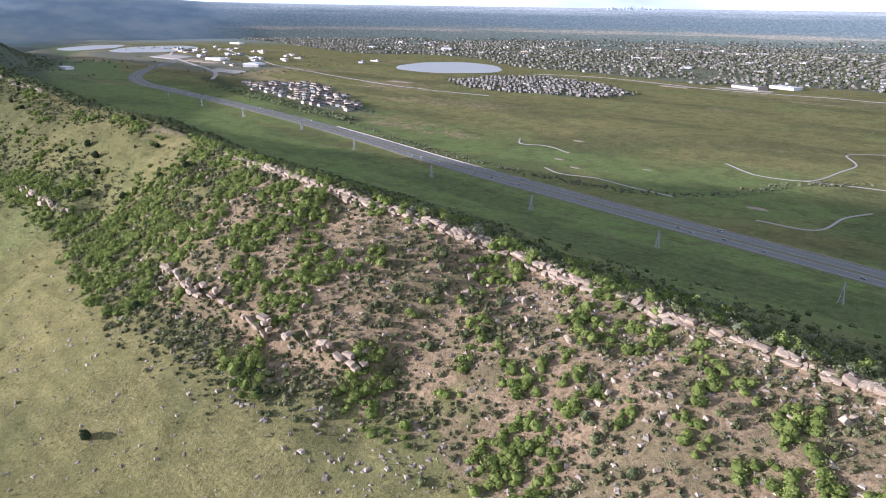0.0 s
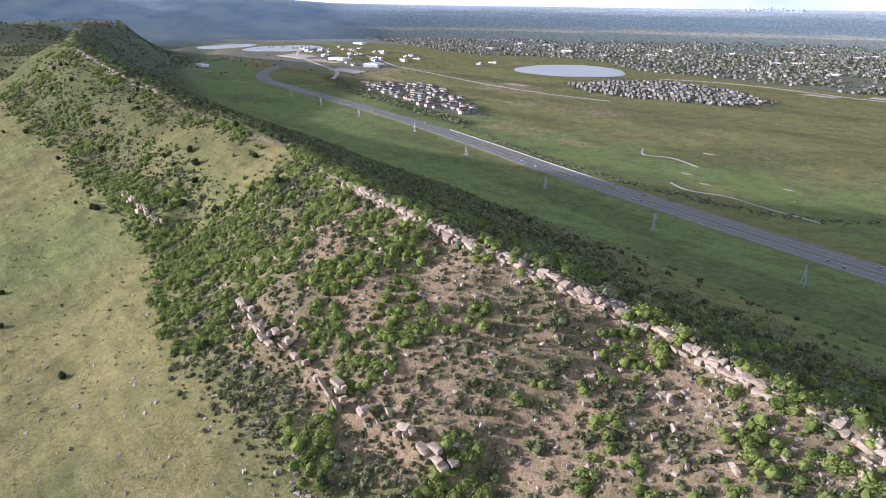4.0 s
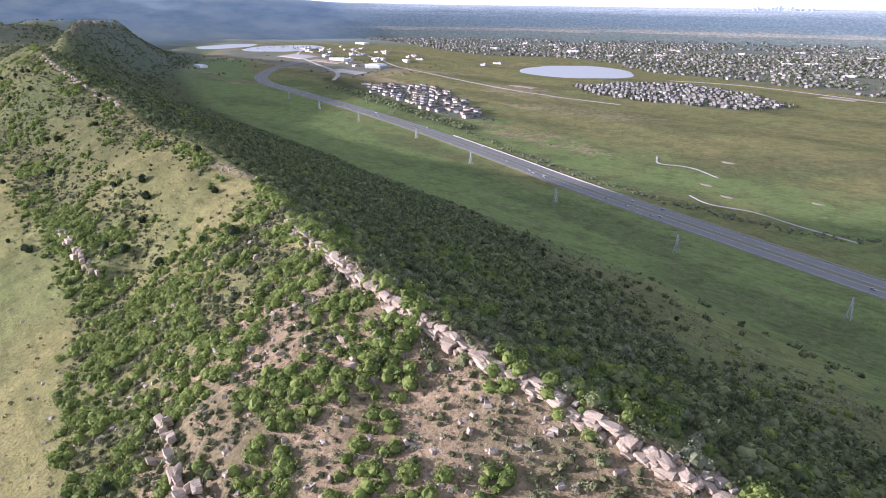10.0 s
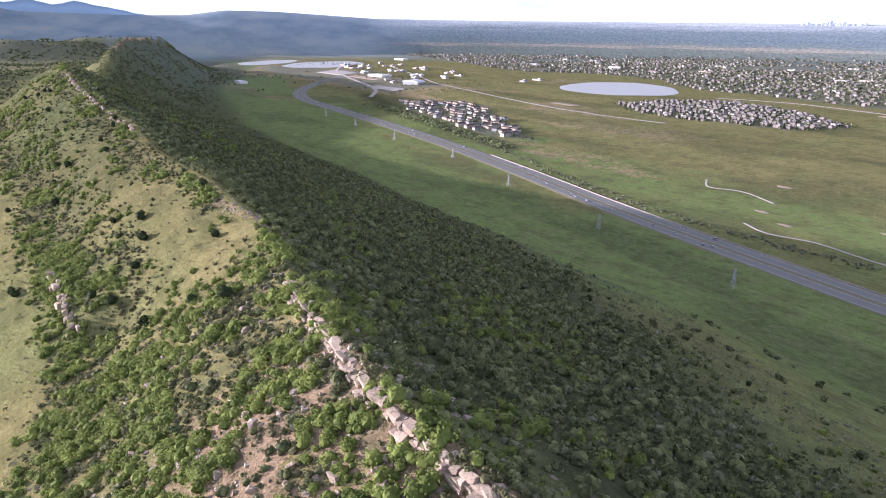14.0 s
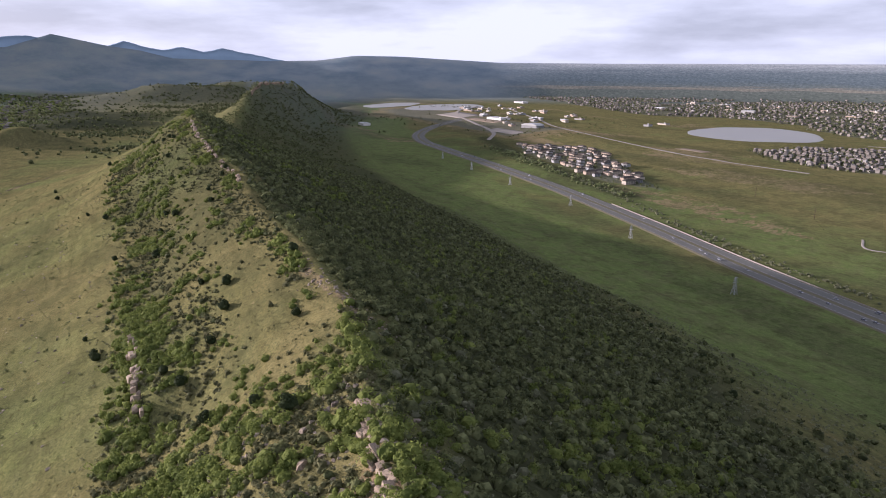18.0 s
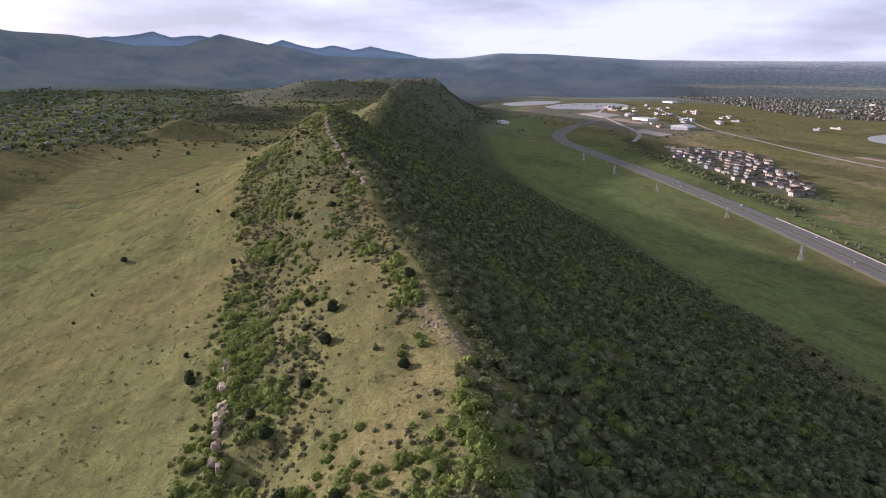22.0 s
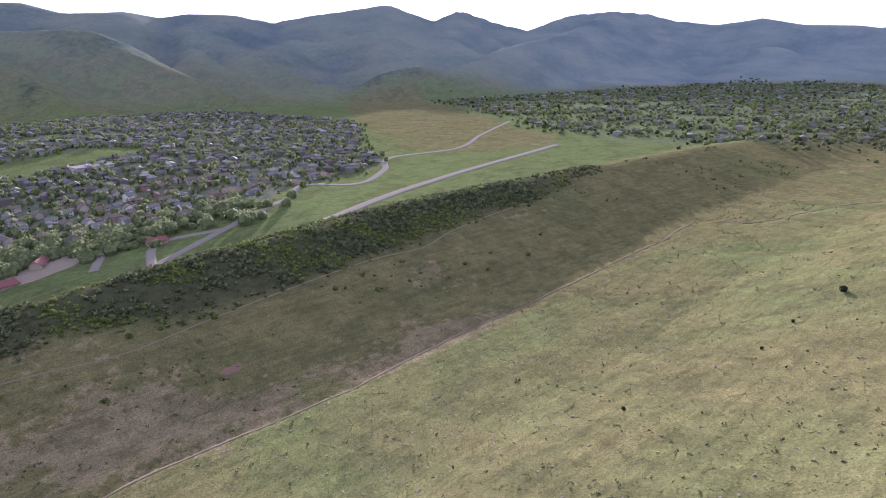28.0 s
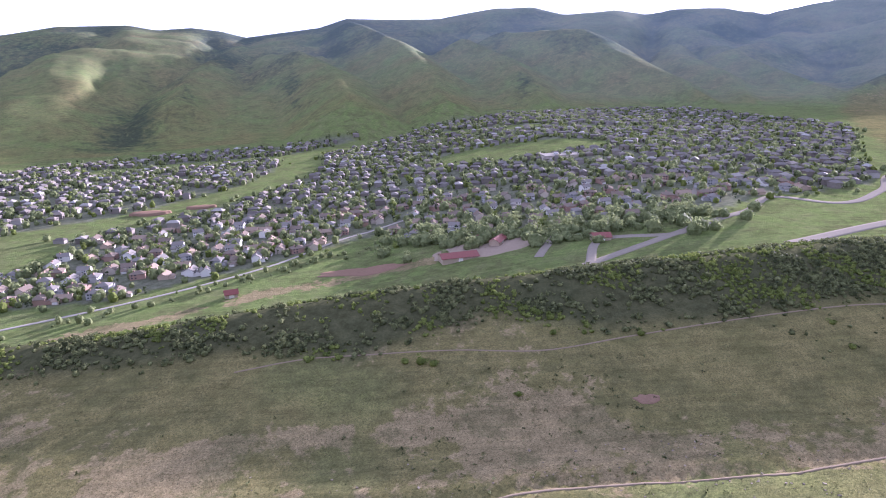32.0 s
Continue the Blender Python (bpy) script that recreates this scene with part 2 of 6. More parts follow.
def height(x, y):
    """The ground's height at x, y."""
    x, y = np.asarray(x, float), np.asarray(y, float)
    u, v = to_ridge(x, y)
    cv, cz = np.interp(u, CREST_U, CREST_V), np.interp(u, CREST_U, CREST_Z)
    d = v - cv
    # low ground east and west of the ridge
    east = 18 * smooth(650, 1500, v) + 3.0 * fbm(x, y, 260, 3) * smooth(560, 800, v) + 7 * np.exp(-((v - 900 - 0.12 * u) / 90) ** 2) * smooth(-900, -500, u)
    floor = np.interp(u, [-400, 0, 150, 313, 450, 700, 922, 1600], [40, 46, 50.5, 53.5, 54.5, 60, 58, 58])
    beyond = np.interp(u, [-500, -100, 150, 300, 450, 900], [22, 28, 36, 58, 74, 70])
    hog = np.interp(u, [-500, -150, 25, 80, 135, 210, 260, 330, 410, 560, 740, 1000, 1300, 1500], [48, 57, 66, 71, 75, 80, 82, 86, 89, 91, 90, 86, 74, 64])
    hv = np.interp(u, BANK_U, BANK_V)
    e = hv - v
    bank = np.where(e < 0, floor + (hog - floor) * np.clip(1 + e / 120, 0, 1) ** 1.06, beyond + (hog - beyond) * (1 - smooth(0, 75, e)))
    west = np.where(v > hv - 400, bank, beyond)
    f = np.where(d > 0, np.interp(d * (1 + 1.2 * smooth(1150, 1700, u)), EAST_D, EAST_F), np.interp(-d * (1 + 1.0 * smooth(1150, 1700, u)), WEST_D, WEST_F))
    z = np.where(d > 0, east + cz * (1 - f), west + (cz - floor) * (1 - f))
    near = np.exp(-(np.minimum(np.abs(d), 400) / 220) ** 2)
    z = z + near * (2.2 * fbm(x, y, 45, 11) + 0.5 * value_noise(x, y, 6, 17)) * smooth(2, 25, np.abs(d) + 4)
    z = z + smooth(60, 140, np.abs(d)) * near * 2.5 * value_noise(u, v * 0.25, 38, 19)
    # ledges: a step under the crest and two lower bands
    lip = 2.6 * (0.65 + 0.35 * value_noise(u, 0 * u, 14, 27)) * smooth(-160, -130, u) * (1 - smooth(168, 180, u))
    z = z - lip * smooth(-0.5, 2.6, -d) * (1 - smooth(7, 26, -d)) * (d < 0)
    edge = -46 - 10 * smooth(180, 230, u) + 3 * value_noise(u, 0 * u, 22, 29)
    rim = 2.8 * (smooth(34, 44, u) * (1 - smooth(126, 138, u)) + smooth(240, 250, u) * (1 - smooth(298, 308, u)))
    z = z + rim * smooth(edge - 2.4, edge + 0.8, d) * (1 - smooth(edge + 5, edge + 26, d))
    wash = v - np.interp(u, WASH_U, WASH_V) + 3 * value_noise(u, 0 * u, 40, 23) + 1.1 * value_noise(u, 0 * u, 11, 25)
    z = z - 2.3 * np.exp(-(wash / 2.6) ** 2) * (d < 0) * (u < 1300)
    # knolls and hills north of the ridge
    for kx, ky, ra, rb, tall in ((-1265, 985, 48, 30, 24), (-1469, 1289, 150, 80, 24), (-1640, 1480, 170, 90, 26), (-2190, 2350, 340, 190, 66), (-2420, 2930, 190, 150, 80), (-1290, 1010, 150, 80, 12)):
        ka, kb = (x - kx) * 0.69 + (y - ky) * 0.72, (y - ky) * 0.69 - (x - kx) * 0.72
        z = z + tall * np.exp(-((ka / ra) ** 2 + (kb / rb) ** 2)) * (1 + 0.35 * fbm(x, y, 90, 43, 3))
    # plain, foothills and the far rim
    dx, dy = x - EYE[0], y - EYE[1]
    r, yaw = np.hypot(dx, dy), np.degrees(np.arctan2(-dx, dy))
    up = np.interp(yaw, SKY_YAW, SKY_UP)
    foot = np.interp(yaw, FOOT_YAW, FOOT_R)
    peak = np.interp(yaw, PEAK_YAW, PEAK_R)
    top = 205 + up * peak
    rise = np.clip((r - foot) / (peak - foot), 0, 1.3)
    spur = gully(x, y)
    shape = smooth(0, 1, np.minimum(rise, 1)) * 0.55 + 0.45 * np.minimum(rise, 1)
    low_rise = z * (1 - smooth(0, 0.5, rise)) + smooth(0, 0.5, rise) * 60
    m = shape * (top - low_rise)
    z = np.where(r > foot, low_rise + m * (1 - smooth(24, 50, yaw) * np.clip(1 - rise ** 2, 0, 1) * (0.95 * spur ** 1.2 + 0.18 * np.abs(fbm(x, y, 210, 39, 4)))), z)
    z = np.where(rise > 1, z - (rise - 1) * 250 * smooth(60, 75, yaw), z)
    if np.max(r) > 1200:
        wave = 40 * fbm(x, y, 260, 81, 3)
        for crest in SPURS:
            for (ax, ay, az), (bx, by, bz) in zip(crest, crest[1:]):
                t = np.clip(((x - ax) * (bx - ax) + (y - ay) * (by - ay)) / ((bx - ax) ** 2 + (by - ay) ** 2), 0, 1)
                off = np.hypot(x - ax - t * (bx - ax), y - ay - t * (by - ay)) + wave * 0.6
                z = np.maximum(z, az + t * (bz - az) - 0.40 * np.abs(off) - 0.0006 * off ** 2 + 6)
    return z


def on_ground(x, y):
    return float(height(np.array([x]), np.array([y]))[0])

# ---- materials ----
def material(name):
    m = bpy.data.materials.new(name)
    m.use_nodes = True
    m.node_tree.nodes.clear()
    n, l = m.node_tree.nodes, m.node_tree.links
    out, bsdf = n.new("ShaderNodeOutputMaterial"), n.new("ShaderNodeBsdfPrincipled")
    l.new(bsdf.outputs[0], out.inputs[0])
    bsdf.inputs["Specular IOR Level"].default_value = 0.2
    return m, n, l, bsdf


def noise_node(n, l, scale, detail=4, rough=0.6, vector=None, stretch=None):
    t = n.new("ShaderNodeTexNoise")
    t.inputs["Scale"].default_value, t.inputs["Detail"].default_value, t.inputs["Roughness"].default_value = scale, detail, rough
    if vector is None:
        vector = n.new("ShaderNodeTexCoord").outputs["Object"]
    if stretch:
        mp = n.new("ShaderNodeMapping")
        mp.inputs["Scale"].default_value = stretch
        l.new(vector, mp.inputs["Vector"])
        vector = mp.outputs[0]
    l.new(vector, t.inputs["Vector"])
    return t.outputs["Fac"]


def ramp(n, l, fac, stops):
    r = n.new("ShaderNodeValToRGB")
    e = r.color_ramp.elements
    while len(e) < len(stops):
        e.new(0.5)
    for k, (p, c) in zip(e, stops):
        k.position, k.color = p, (*c, 1)
    l.new(fac, r.inputs[0])
    return r.outputs[0]


def mix(n, l, fac, a, b, how="MIX"):
    m = n.new("ShaderNodeMixRGB")
    m.blend_type = how
    for s, v in ((0, fac), (1, a), (2, b)):
        if isinstance(v, (int, float)):
            m.inputs[s].default_value = v
        elif isinstance(v, tuple):
            m.inputs[s].default_value = (*v, 1)
        else:
            l.new(v, m.inputs[s])
    return m.outputs[0]


def calc(n, l, how, a, b, clamp=False):
    m = n.new("ShaderNodeMath")
    m.operation, m.use_clamp = how, clamp
    for s, v in ((0, a), (1, b)):
        if isinstance(v, (int, float)):
            m.inputs[s].default_value = v
        else:
            l.new(v, m.inputs[s])
    return m.outputs[0]


def bump(n, l, bsdf, fac, strength=0.4, distance=0.1):
    b = n.new("ShaderNodeBump")
    b.inputs["Strength"].default_value, b.inputs["Distance"].default_value = strength, distance
    l.new(fac, b.inputs["Height"])
    l.new(b.outputs[0], bsdf.inputs["Normal"])


def plain(name, colour, rough=0.8, grain=3.0, spread=0.25, metal=0.0, vary=0.0):
    """A surface with grain at two scales and, where asked, a tint of its own for each object."""
    m, n, l, bsdf = material(name)
    a, b = noise_node(n, l, grain, 5), noise_node(n, l, grain * 0.12, 3)
    c = mix(n, l, a, tuple(v * (1 - spread) for v in colour), tuple(min(1, v * (1 + spread)) for v in colour))
    c = mix(n, l, calc(n, l, "MULTIPLY", b, 0.3), c, tuple(v * 0.6 for v in colour))
    if vary:
        info = n.new("ShaderNodeObjectInfo")
        c = mix(n, l, vary, c, ramp(n, l, info.outputs["Random"], [(0, tuple(v * 0.5 for v in colour)), (1, tuple(min(1, v * 1.5) for v in colour))]))
    l.new(c, bsdf.inputs["Base Color"])
    bsdf.inputs["Roughness"].default_value, bsdf.inputs["Metallic"].default_value = rough, metal
    if rough > 0.85:
        bsdf.inputs["Specular IOR Level"].default_value = 0.0
    bump(n, l, bsdf, a, 0.25, 0.05)
    return m


def ground_material():
    """Dry and green grass, red soil, scrub and woods by the cover at each place, with haze put into the colour of far
    slopes.
    """
    m, n, l, bsdf = material("open_ground")
    sep, grow = n.new("ShaderNodeSeparateColor"), n.new("ShaderNodeSeparateColor")
    spare = []
    for node, name in ((sep, "cover"), (grow, "growth")):
        att = n.new("ShaderNodeAttribute")
        spare.append(att.outputs["Alpha"])
        att.attribute_name = name
        l.new(att.outputs["Color"], node.inputs[0])
    reddish, plains = spare
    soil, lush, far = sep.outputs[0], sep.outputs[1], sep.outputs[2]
    scrub, woods, built = grow.outputs[0], grow.outputs[1], grow.outputs[2]
    big, mid, fine, speck = noise_node(n, l, 0.009, 5), noise_node(n, l, 0.055, 6, 0.65), ramp(n, l, noise_node(n, l, 1.0, 6, 0.82), [(0.26, (0, 0, 0)), (0.74, (1, 1, 1))]), noise_node(n, l, 1.6, 3, 0.6)
    blot = noise_node(n, l, 0.16, 4, 0.7)
    dry = mix(n, l, fine, (0.118, 0.107, 0.044), (0.258, 0.224, 0.096))
    dry = mix(n, l, ramp(n, l, mid, [(0.42, (0, 0, 0)), (0.66, (1, 1, 1))]), dry, (0.152, 0.142, 0.058))
    green = mix(n, l, fine, (0.084, 0.118, 0.036), (0.205, 0.250, 0.082))
    green = mix(n, l, ramp(n, l, mid, [(0.42, (0, 0, 0)), (0.75, (0.8, 0.8, 0.8))]), green, (0.165, 0.160, 0.080))
    dirt = mix(n, l, reddish, mix(n, l, fine, (0.155, 0.124, 0.068), (0.345, 0.276, 0.150)), mix(n, l, fine, (0.148, 0.104, 0.061), (0.330, 0.242, 0.154)))
    lo = calc(n, l, "ADD", lush, calc(n, l, "MULTIPLY", calc(n, l, "SUBTRACT", big, 0.5), 1.5))
    c = mix(n, l, ramp(n, l, lo, [(0.25, (0, 0, 0)), (0.75, (1, 1, 1))]), dry, green)
    drift = noise_node(n, l, 0.02, 4, 0.6, stretch=(1.0, 1.0, 0.3))
    wide = calc(n, l, "ADD", calc(n, l, "ADD", calc(n, l, "MULTIPLY", mid, 0.36), calc(n, l, "MULTIPLY", drift, 0.34)), calc(n, l, "MULTIPLY", blot, 0.30))
    so = calc(n, l, "ADD", soil, calc(n, l, "MULTIPLY", calc(n, l, "SUBTRACT", wide, 0.5), 2.3))
    c = mix(n, l, ramp(n, l, so, [(0.47, (0, 0, 0)), (0.55, (0.95, 0.95, 0.95))]), c, dirt)
    c = mix(n, l, ramp(n, l, speck, [(0.56, (0, 0, 0)), (0.64, (0.7, 0.7, 0.7))]), c, (0.080, 0.082, 0.042))
    worn = noise_node(n, l, 0.035, 6, 0.7)
    c = mix(n, l, ramp(n, l, worn, [(0.50, (0, 0, 0)), (0.58, (0.5, 0.5, 0.5)), (0.68, (0.2, 0.2, 0.2))]), c, (0.092, 0.094, 0.042))
    turned = n.new("ShaderNodeMapping")
    turned.inputs["Rotation"].default_value = (0, 0, -math.atan2(ALONG[1], ALONG[0]))
    l.new(n.new("ShaderNodeTexCoord").outputs["Object"], turned.inputs["Vector"])
    tread = noise_node(n, l, 0.30, 4, 0.6, turned.outputs[0], (0.10, 1.0, 0.4))
    c = mix(n, l, 1.0, c, ramp(n, l, tread, [(0.36, (0.87, 0.87, 0.85)), (0.50, (1.0, 1.0, 1.0)), (0.64, (1.09, 1.08, 1.04))]), "MULTIPLY")
    # dark gaps under and between the bushes put into the ground colour
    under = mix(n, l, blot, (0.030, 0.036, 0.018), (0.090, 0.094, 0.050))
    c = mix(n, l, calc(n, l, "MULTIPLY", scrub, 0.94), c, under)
    tree = noise_node(n, l, 0.045, 5, 0.75)
    wo = calc(n, l, "ADD", woods, calc(n, l, "MULTIPLY", calc(n, l, "SUBTRACT", tree, 0.5), 2.2))
    c = mix(n, l, ramp(n, l, wo, [(0.35, (0, 0, 0)), (0.95, (0.85, 0.85, 0.85))]), c, (0.042, 0.055, 0.036))
    lot = mix(n, l, blot, (0.085, 0.095, 0.055), (0.20, 0.19, 0.155))
    c = mix(n, l, built, c, lot)
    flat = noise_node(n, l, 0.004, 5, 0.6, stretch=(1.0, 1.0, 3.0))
    # haze put into the colour: far slopes mixed towards pale blue
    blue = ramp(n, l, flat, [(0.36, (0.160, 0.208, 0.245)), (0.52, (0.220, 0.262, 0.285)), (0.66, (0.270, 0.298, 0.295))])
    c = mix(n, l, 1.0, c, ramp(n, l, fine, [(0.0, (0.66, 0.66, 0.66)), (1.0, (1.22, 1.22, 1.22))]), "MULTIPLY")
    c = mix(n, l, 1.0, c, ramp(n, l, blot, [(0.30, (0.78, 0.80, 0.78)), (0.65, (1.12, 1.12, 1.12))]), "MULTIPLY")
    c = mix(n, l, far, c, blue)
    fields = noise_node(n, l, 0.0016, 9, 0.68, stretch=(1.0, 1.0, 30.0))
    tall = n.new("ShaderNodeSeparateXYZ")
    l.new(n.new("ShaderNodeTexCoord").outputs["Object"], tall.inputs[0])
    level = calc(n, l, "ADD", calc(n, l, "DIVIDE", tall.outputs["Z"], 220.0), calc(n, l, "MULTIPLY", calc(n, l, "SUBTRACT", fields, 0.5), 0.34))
    # far plain banded by height, upper bands blued and paled as painted haze
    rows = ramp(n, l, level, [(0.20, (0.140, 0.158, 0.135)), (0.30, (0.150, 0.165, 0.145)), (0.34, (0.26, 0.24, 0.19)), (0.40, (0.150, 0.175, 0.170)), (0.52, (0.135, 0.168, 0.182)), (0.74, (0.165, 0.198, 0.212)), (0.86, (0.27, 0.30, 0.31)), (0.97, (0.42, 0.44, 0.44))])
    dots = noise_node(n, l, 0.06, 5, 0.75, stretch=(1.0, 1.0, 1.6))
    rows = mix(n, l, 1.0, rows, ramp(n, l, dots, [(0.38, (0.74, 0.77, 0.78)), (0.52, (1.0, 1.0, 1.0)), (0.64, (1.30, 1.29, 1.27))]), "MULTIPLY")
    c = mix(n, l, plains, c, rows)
    l.new(c, bsdf.inputs["Base Color"])
    bsdf.inputs["Roughness"].default_value, bsdf.inputs["Specular IOR Level"].default_value = 1.0, 0.0
    bump(n, l, bsdf, fine, 0.6, 0.4)
    return m


def leaf_material(name, low, high, thin=0.25):
    m, n, l, bsdf = material(name)
    geo = n.new("ShaderNodeNewGeometry")
    big, clump = noise_node(n, l, 0.09, 3), noise_node(n, l, 0.27, 3, 0.6)
    tone = ramp(n, l, clump, [(0.38, (0, 0, 0)), (0.62, (1, 1, 1))])
    tone = calc(n, l, "ADD", calc(n, l, "MULTIPLY", tone, 0.70), calc(n, l, "MULTIPLY", geo.outputs["Random Per Island"], 0.30))
    c = ramp(n, l, tone, [(0.0, low), (1.0, high)])
    c = mix(n, l, calc(n, l, "MULTIPLY", big, 0.5), c, tuple(v * 0.7 for v in low))
    l.new(c, bsdf.inputs["Base Color"])
    bsdf.inputs["Roughness"].default_value, bsdf.inputs["Specular IOR Level"].default_value = 0.8, 0.05
    tr = n.new("ShaderNodeBsdfTranslucent")
    l.new(c, tr.inputs[0])
    add = n.new("ShaderNodeMixShader")
    add.inputs[0].default_value = thin
    l.new(bsdf.outputs[0], add.inputs[1])
    l.new(tr.outputs[0], add.inputs[2])
    l.new(add.outputs[0], n["Material Output"].inputs[0])
    return m


def island_tints(name, stops, rough=0.8):
    """A surface of many joined pieces, each with a tint of its own."""
    m, n, l, bsdf = material(name)
    geo = n.new("ShaderNodeNewGeometry")
    c = ramp(n, l, geo.outputs["Random Per Island"], stops)
    c = mix(n, l, calc(n, l, "MULTIPLY", noise_node(n, l, 0.8, 4), 0.35), c, (0.08, 0.075, 0.07))
    l.new(c, bsdf.inputs["Base Color"])
    bsdf.inputs["Roughness"].default_value = rough
    return m


def water_material():
    m, n, l, bsdf = material("lake_water")
    # pale base stands in for the bright sky's reflection
    bsdf.inputs["Base Color"].default_value = (0.30, 0.295, 0.27, 1)
    bsdf.inputs["Roughness"].default_value = 0.45
    bsdf.inputs["Specular IOR Level"].default_value = 0.35
    bump(n, l, bsdf, noise_node(n, l, 0.5, 3), 0.06, 0.1)
    return m


def rock_material():
    m, n, l, bsdf = material("pink_sandstone")
    info = n.new("ShaderNodeObjectInfo")
    a, b = noise_node(n, l, 0.9, 6, 0.7), noise_node(n, l, 5.0, 4, 0.7)
    bed = noise_node(n, l, 0.7, 3, 0.6, stretch=(0.6, 0.6, 5.0))
    c = mix(n, l, a, (0.185, 0.143, 0.100), (0.43, 0.345, 0.245))
    c = mix(n, l, ramp(n, l, bed, [(0.45, (0, 0, 0)), (0.62, (0.6, 0.6, 0.6))]), c, (0.33, 0.235, 0.17))
    c = mix(n, l, ramp(n, l, b, [(0.50, (0, 0, 0)), (0.64, (0.75, 0.75, 0.75))]), c, (0.11, 0.095, 0.08))
    c = mix(n, l, 0.4, c, ramp(n, l, info.outputs["Random"], [(0, (0.17, 0.132, 0.095)), (0.5, (0.31, 0.245, 0.175)), (1, (0.44, 0.365, 0.265))]))
    at = n.new("ShaderNodeNewGeometry").outputs["Position"]
    warp = n.new("ShaderNodeMixRGB")
    warp.blend_type, warp.inputs[0].default_value = "ADD", 0.6
    l.new(at, warp.inputs[1])
    l.new(noise_node(n, l, 0.9, 3, 0.6, at), warp.inputs[2])
    joint = n.new("ShaderNodeTexVoronoi")
    joint.feature = "DISTANCE_TO_EDGE"
    joint.inputs["Scale"].default_value = 1.15
    squeeze = n.new("ShaderNodeMapping")
    squeeze.inputs["Scale"].default_value = (0.45, 0.45, 2.6)
    l.new(warp.outputs[0], squeeze.inputs["Vector"])
    l.new(squeeze.outputs[0], joint.inputs["Vector"])
    crack = ramp(n, l, joint.outputs["Distance"], [(0.01, (1, 1, 1)), (0.05, (0, 0, 0))])
    c = mix(n, l, calc(n, l, "MULTIPLY", crack, 0.5), c, (0.09, 0.072, 0.055))
    l.new(c, bsdf.inputs["Base Color"])
    bsdf.inputs["Roughness"].default_value = 0.92
    bump(n, l, bsdf, a, 0.8, 0.25)
    return m


GROUND = ground_material()
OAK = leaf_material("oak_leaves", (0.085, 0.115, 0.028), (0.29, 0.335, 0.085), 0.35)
# darker oak copy: the slope's shade put into the colour; also serves dark shrubs
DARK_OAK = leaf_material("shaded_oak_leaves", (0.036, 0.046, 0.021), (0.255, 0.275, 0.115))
MAHOGANY = leaf_material("mahogany_leaves", (0.066, 0.072, 0.032), (0.220, 0.215, 0.105), 0.25)
SAGE = leaf_material("sage_leaves", (0.115, 0.125, 0.068), (0.27, 0.275, 0.165))
PINE = leaf_material("juniper_needles", (0.026, 0.040, 0.018), (0.080, 0.100, 0.042))
SPRING = leaf_material("spring_leaves", (0.135, 0.165, 0.070), (0.33, 0.365, 0.165), 0.4)
TUFT = leaf_material("dry_grass_blades", (0.09, 0.095, 0.04), (0.28, 0.25, 0.12))
ROCK = rock_material()
STONE = island_tints("loose_sandstone", [(0, (0.15, 0.125, 0.10)), (0.5, (0.27, 0.22, 0.165)), (1, (0.39, 0.33, 0.25))], 0.95)
BARK = plain("rough_bark", (0.11, 0.085, 0.06), 0.95, 6, 0.4)
ASPHALT = plain("worn_asphalt", (0.172, 0.170, 0.152), 0.9, 0.5, 0.2)
LANE = plain("pale_road_surface", (0.25, 0.222, 0.180), 0.9, 0.5, 0.2)
CONCRETE = plain("pale_concrete", (0.33, 0.30, 0.26), 0.9, 0.5, 0.2)
VERGE = plain("verge_gravel", (0.17, 0.155, 0.10), 0.95, 0.6, 0.35)
WHITE_LINE = plain("road_paint", (0.45, 0.44, 0.40), 0.7, 2, 0.1)
TRACK = plain("trodden_soil", (0.225, 0.18, 0.125), 0.95, 0.9, 0.3)
RED_SOIL = plain("reddish_soil", (0.22, 0.145, 0.10), 0.95, 0.9, 0.35)
DUST = plain("pale_dust", (0.29, 0.235, 0.175), 0.95, 0.7, 0.25)
STEEL = plain("galvanised_steel", (0.50, 0.51, 0.52), 0.5, 4, 0.15, metal=0.6)
WATER = water_material()

# ---- meshes ----
def mesh_from(name, verts, faces, mat, smooth_shade=False):
    me = bpy.data.meshes.new(name)
    verts, faces = np.asarray(verts, np.float32), np.asarray(faces, np.int32)
    k = faces.shape[1]
    me.vertices.add(len(verts))
    me.vertices.foreach_set("co", verts.ravel())
    me.loops.add(faces.size)
    me.loops.foreach_set("vertex_index", faces.ravel())
    me.polygons.add(len(faces))
    me.polygons.foreach_set("loop_start", np.arange(len(faces), dtype=np.int32) * k)
    me.polygons.foreach_set("use_smooth", np.full(len(faces), smooth_shade))
    me.update(calc_edges=True)
    for m in mat if isinstance(mat, (list, tuple)) else [mat]:
        me.materials.append(m)
    return me


def inside(u, v, corners):
    """Which of the places lie inside a plan outline."""
    c = np.array(corners, float)
    hit = np.zeros(np.shape(u), bool)
    for (a, b), (e, f) in zip(c, np.roll(c, -1, 0)):
        if b != f:
            hit ^= ((b > v) != (f > v)) & (u < (e - a) * (v - b) / (f - b) + a)
    return hit


def off_line(u, v, nodes):
    """Metres from each place to a broken line."""
    best = np.full(np.shape(u), 1e9)
    for (a, b), (e, f) in zip(nodes, nodes[1:]):
        t = np.clip(((u - a) * (e - a) + (v - b) * (f - b)) / ((e - a) ** 2 + (f - b) ** 2), 0, 1)
        best = np.minimum(best, np.hypot(u - a - t * (e - a), v - b - t * (f - b)))
    return best


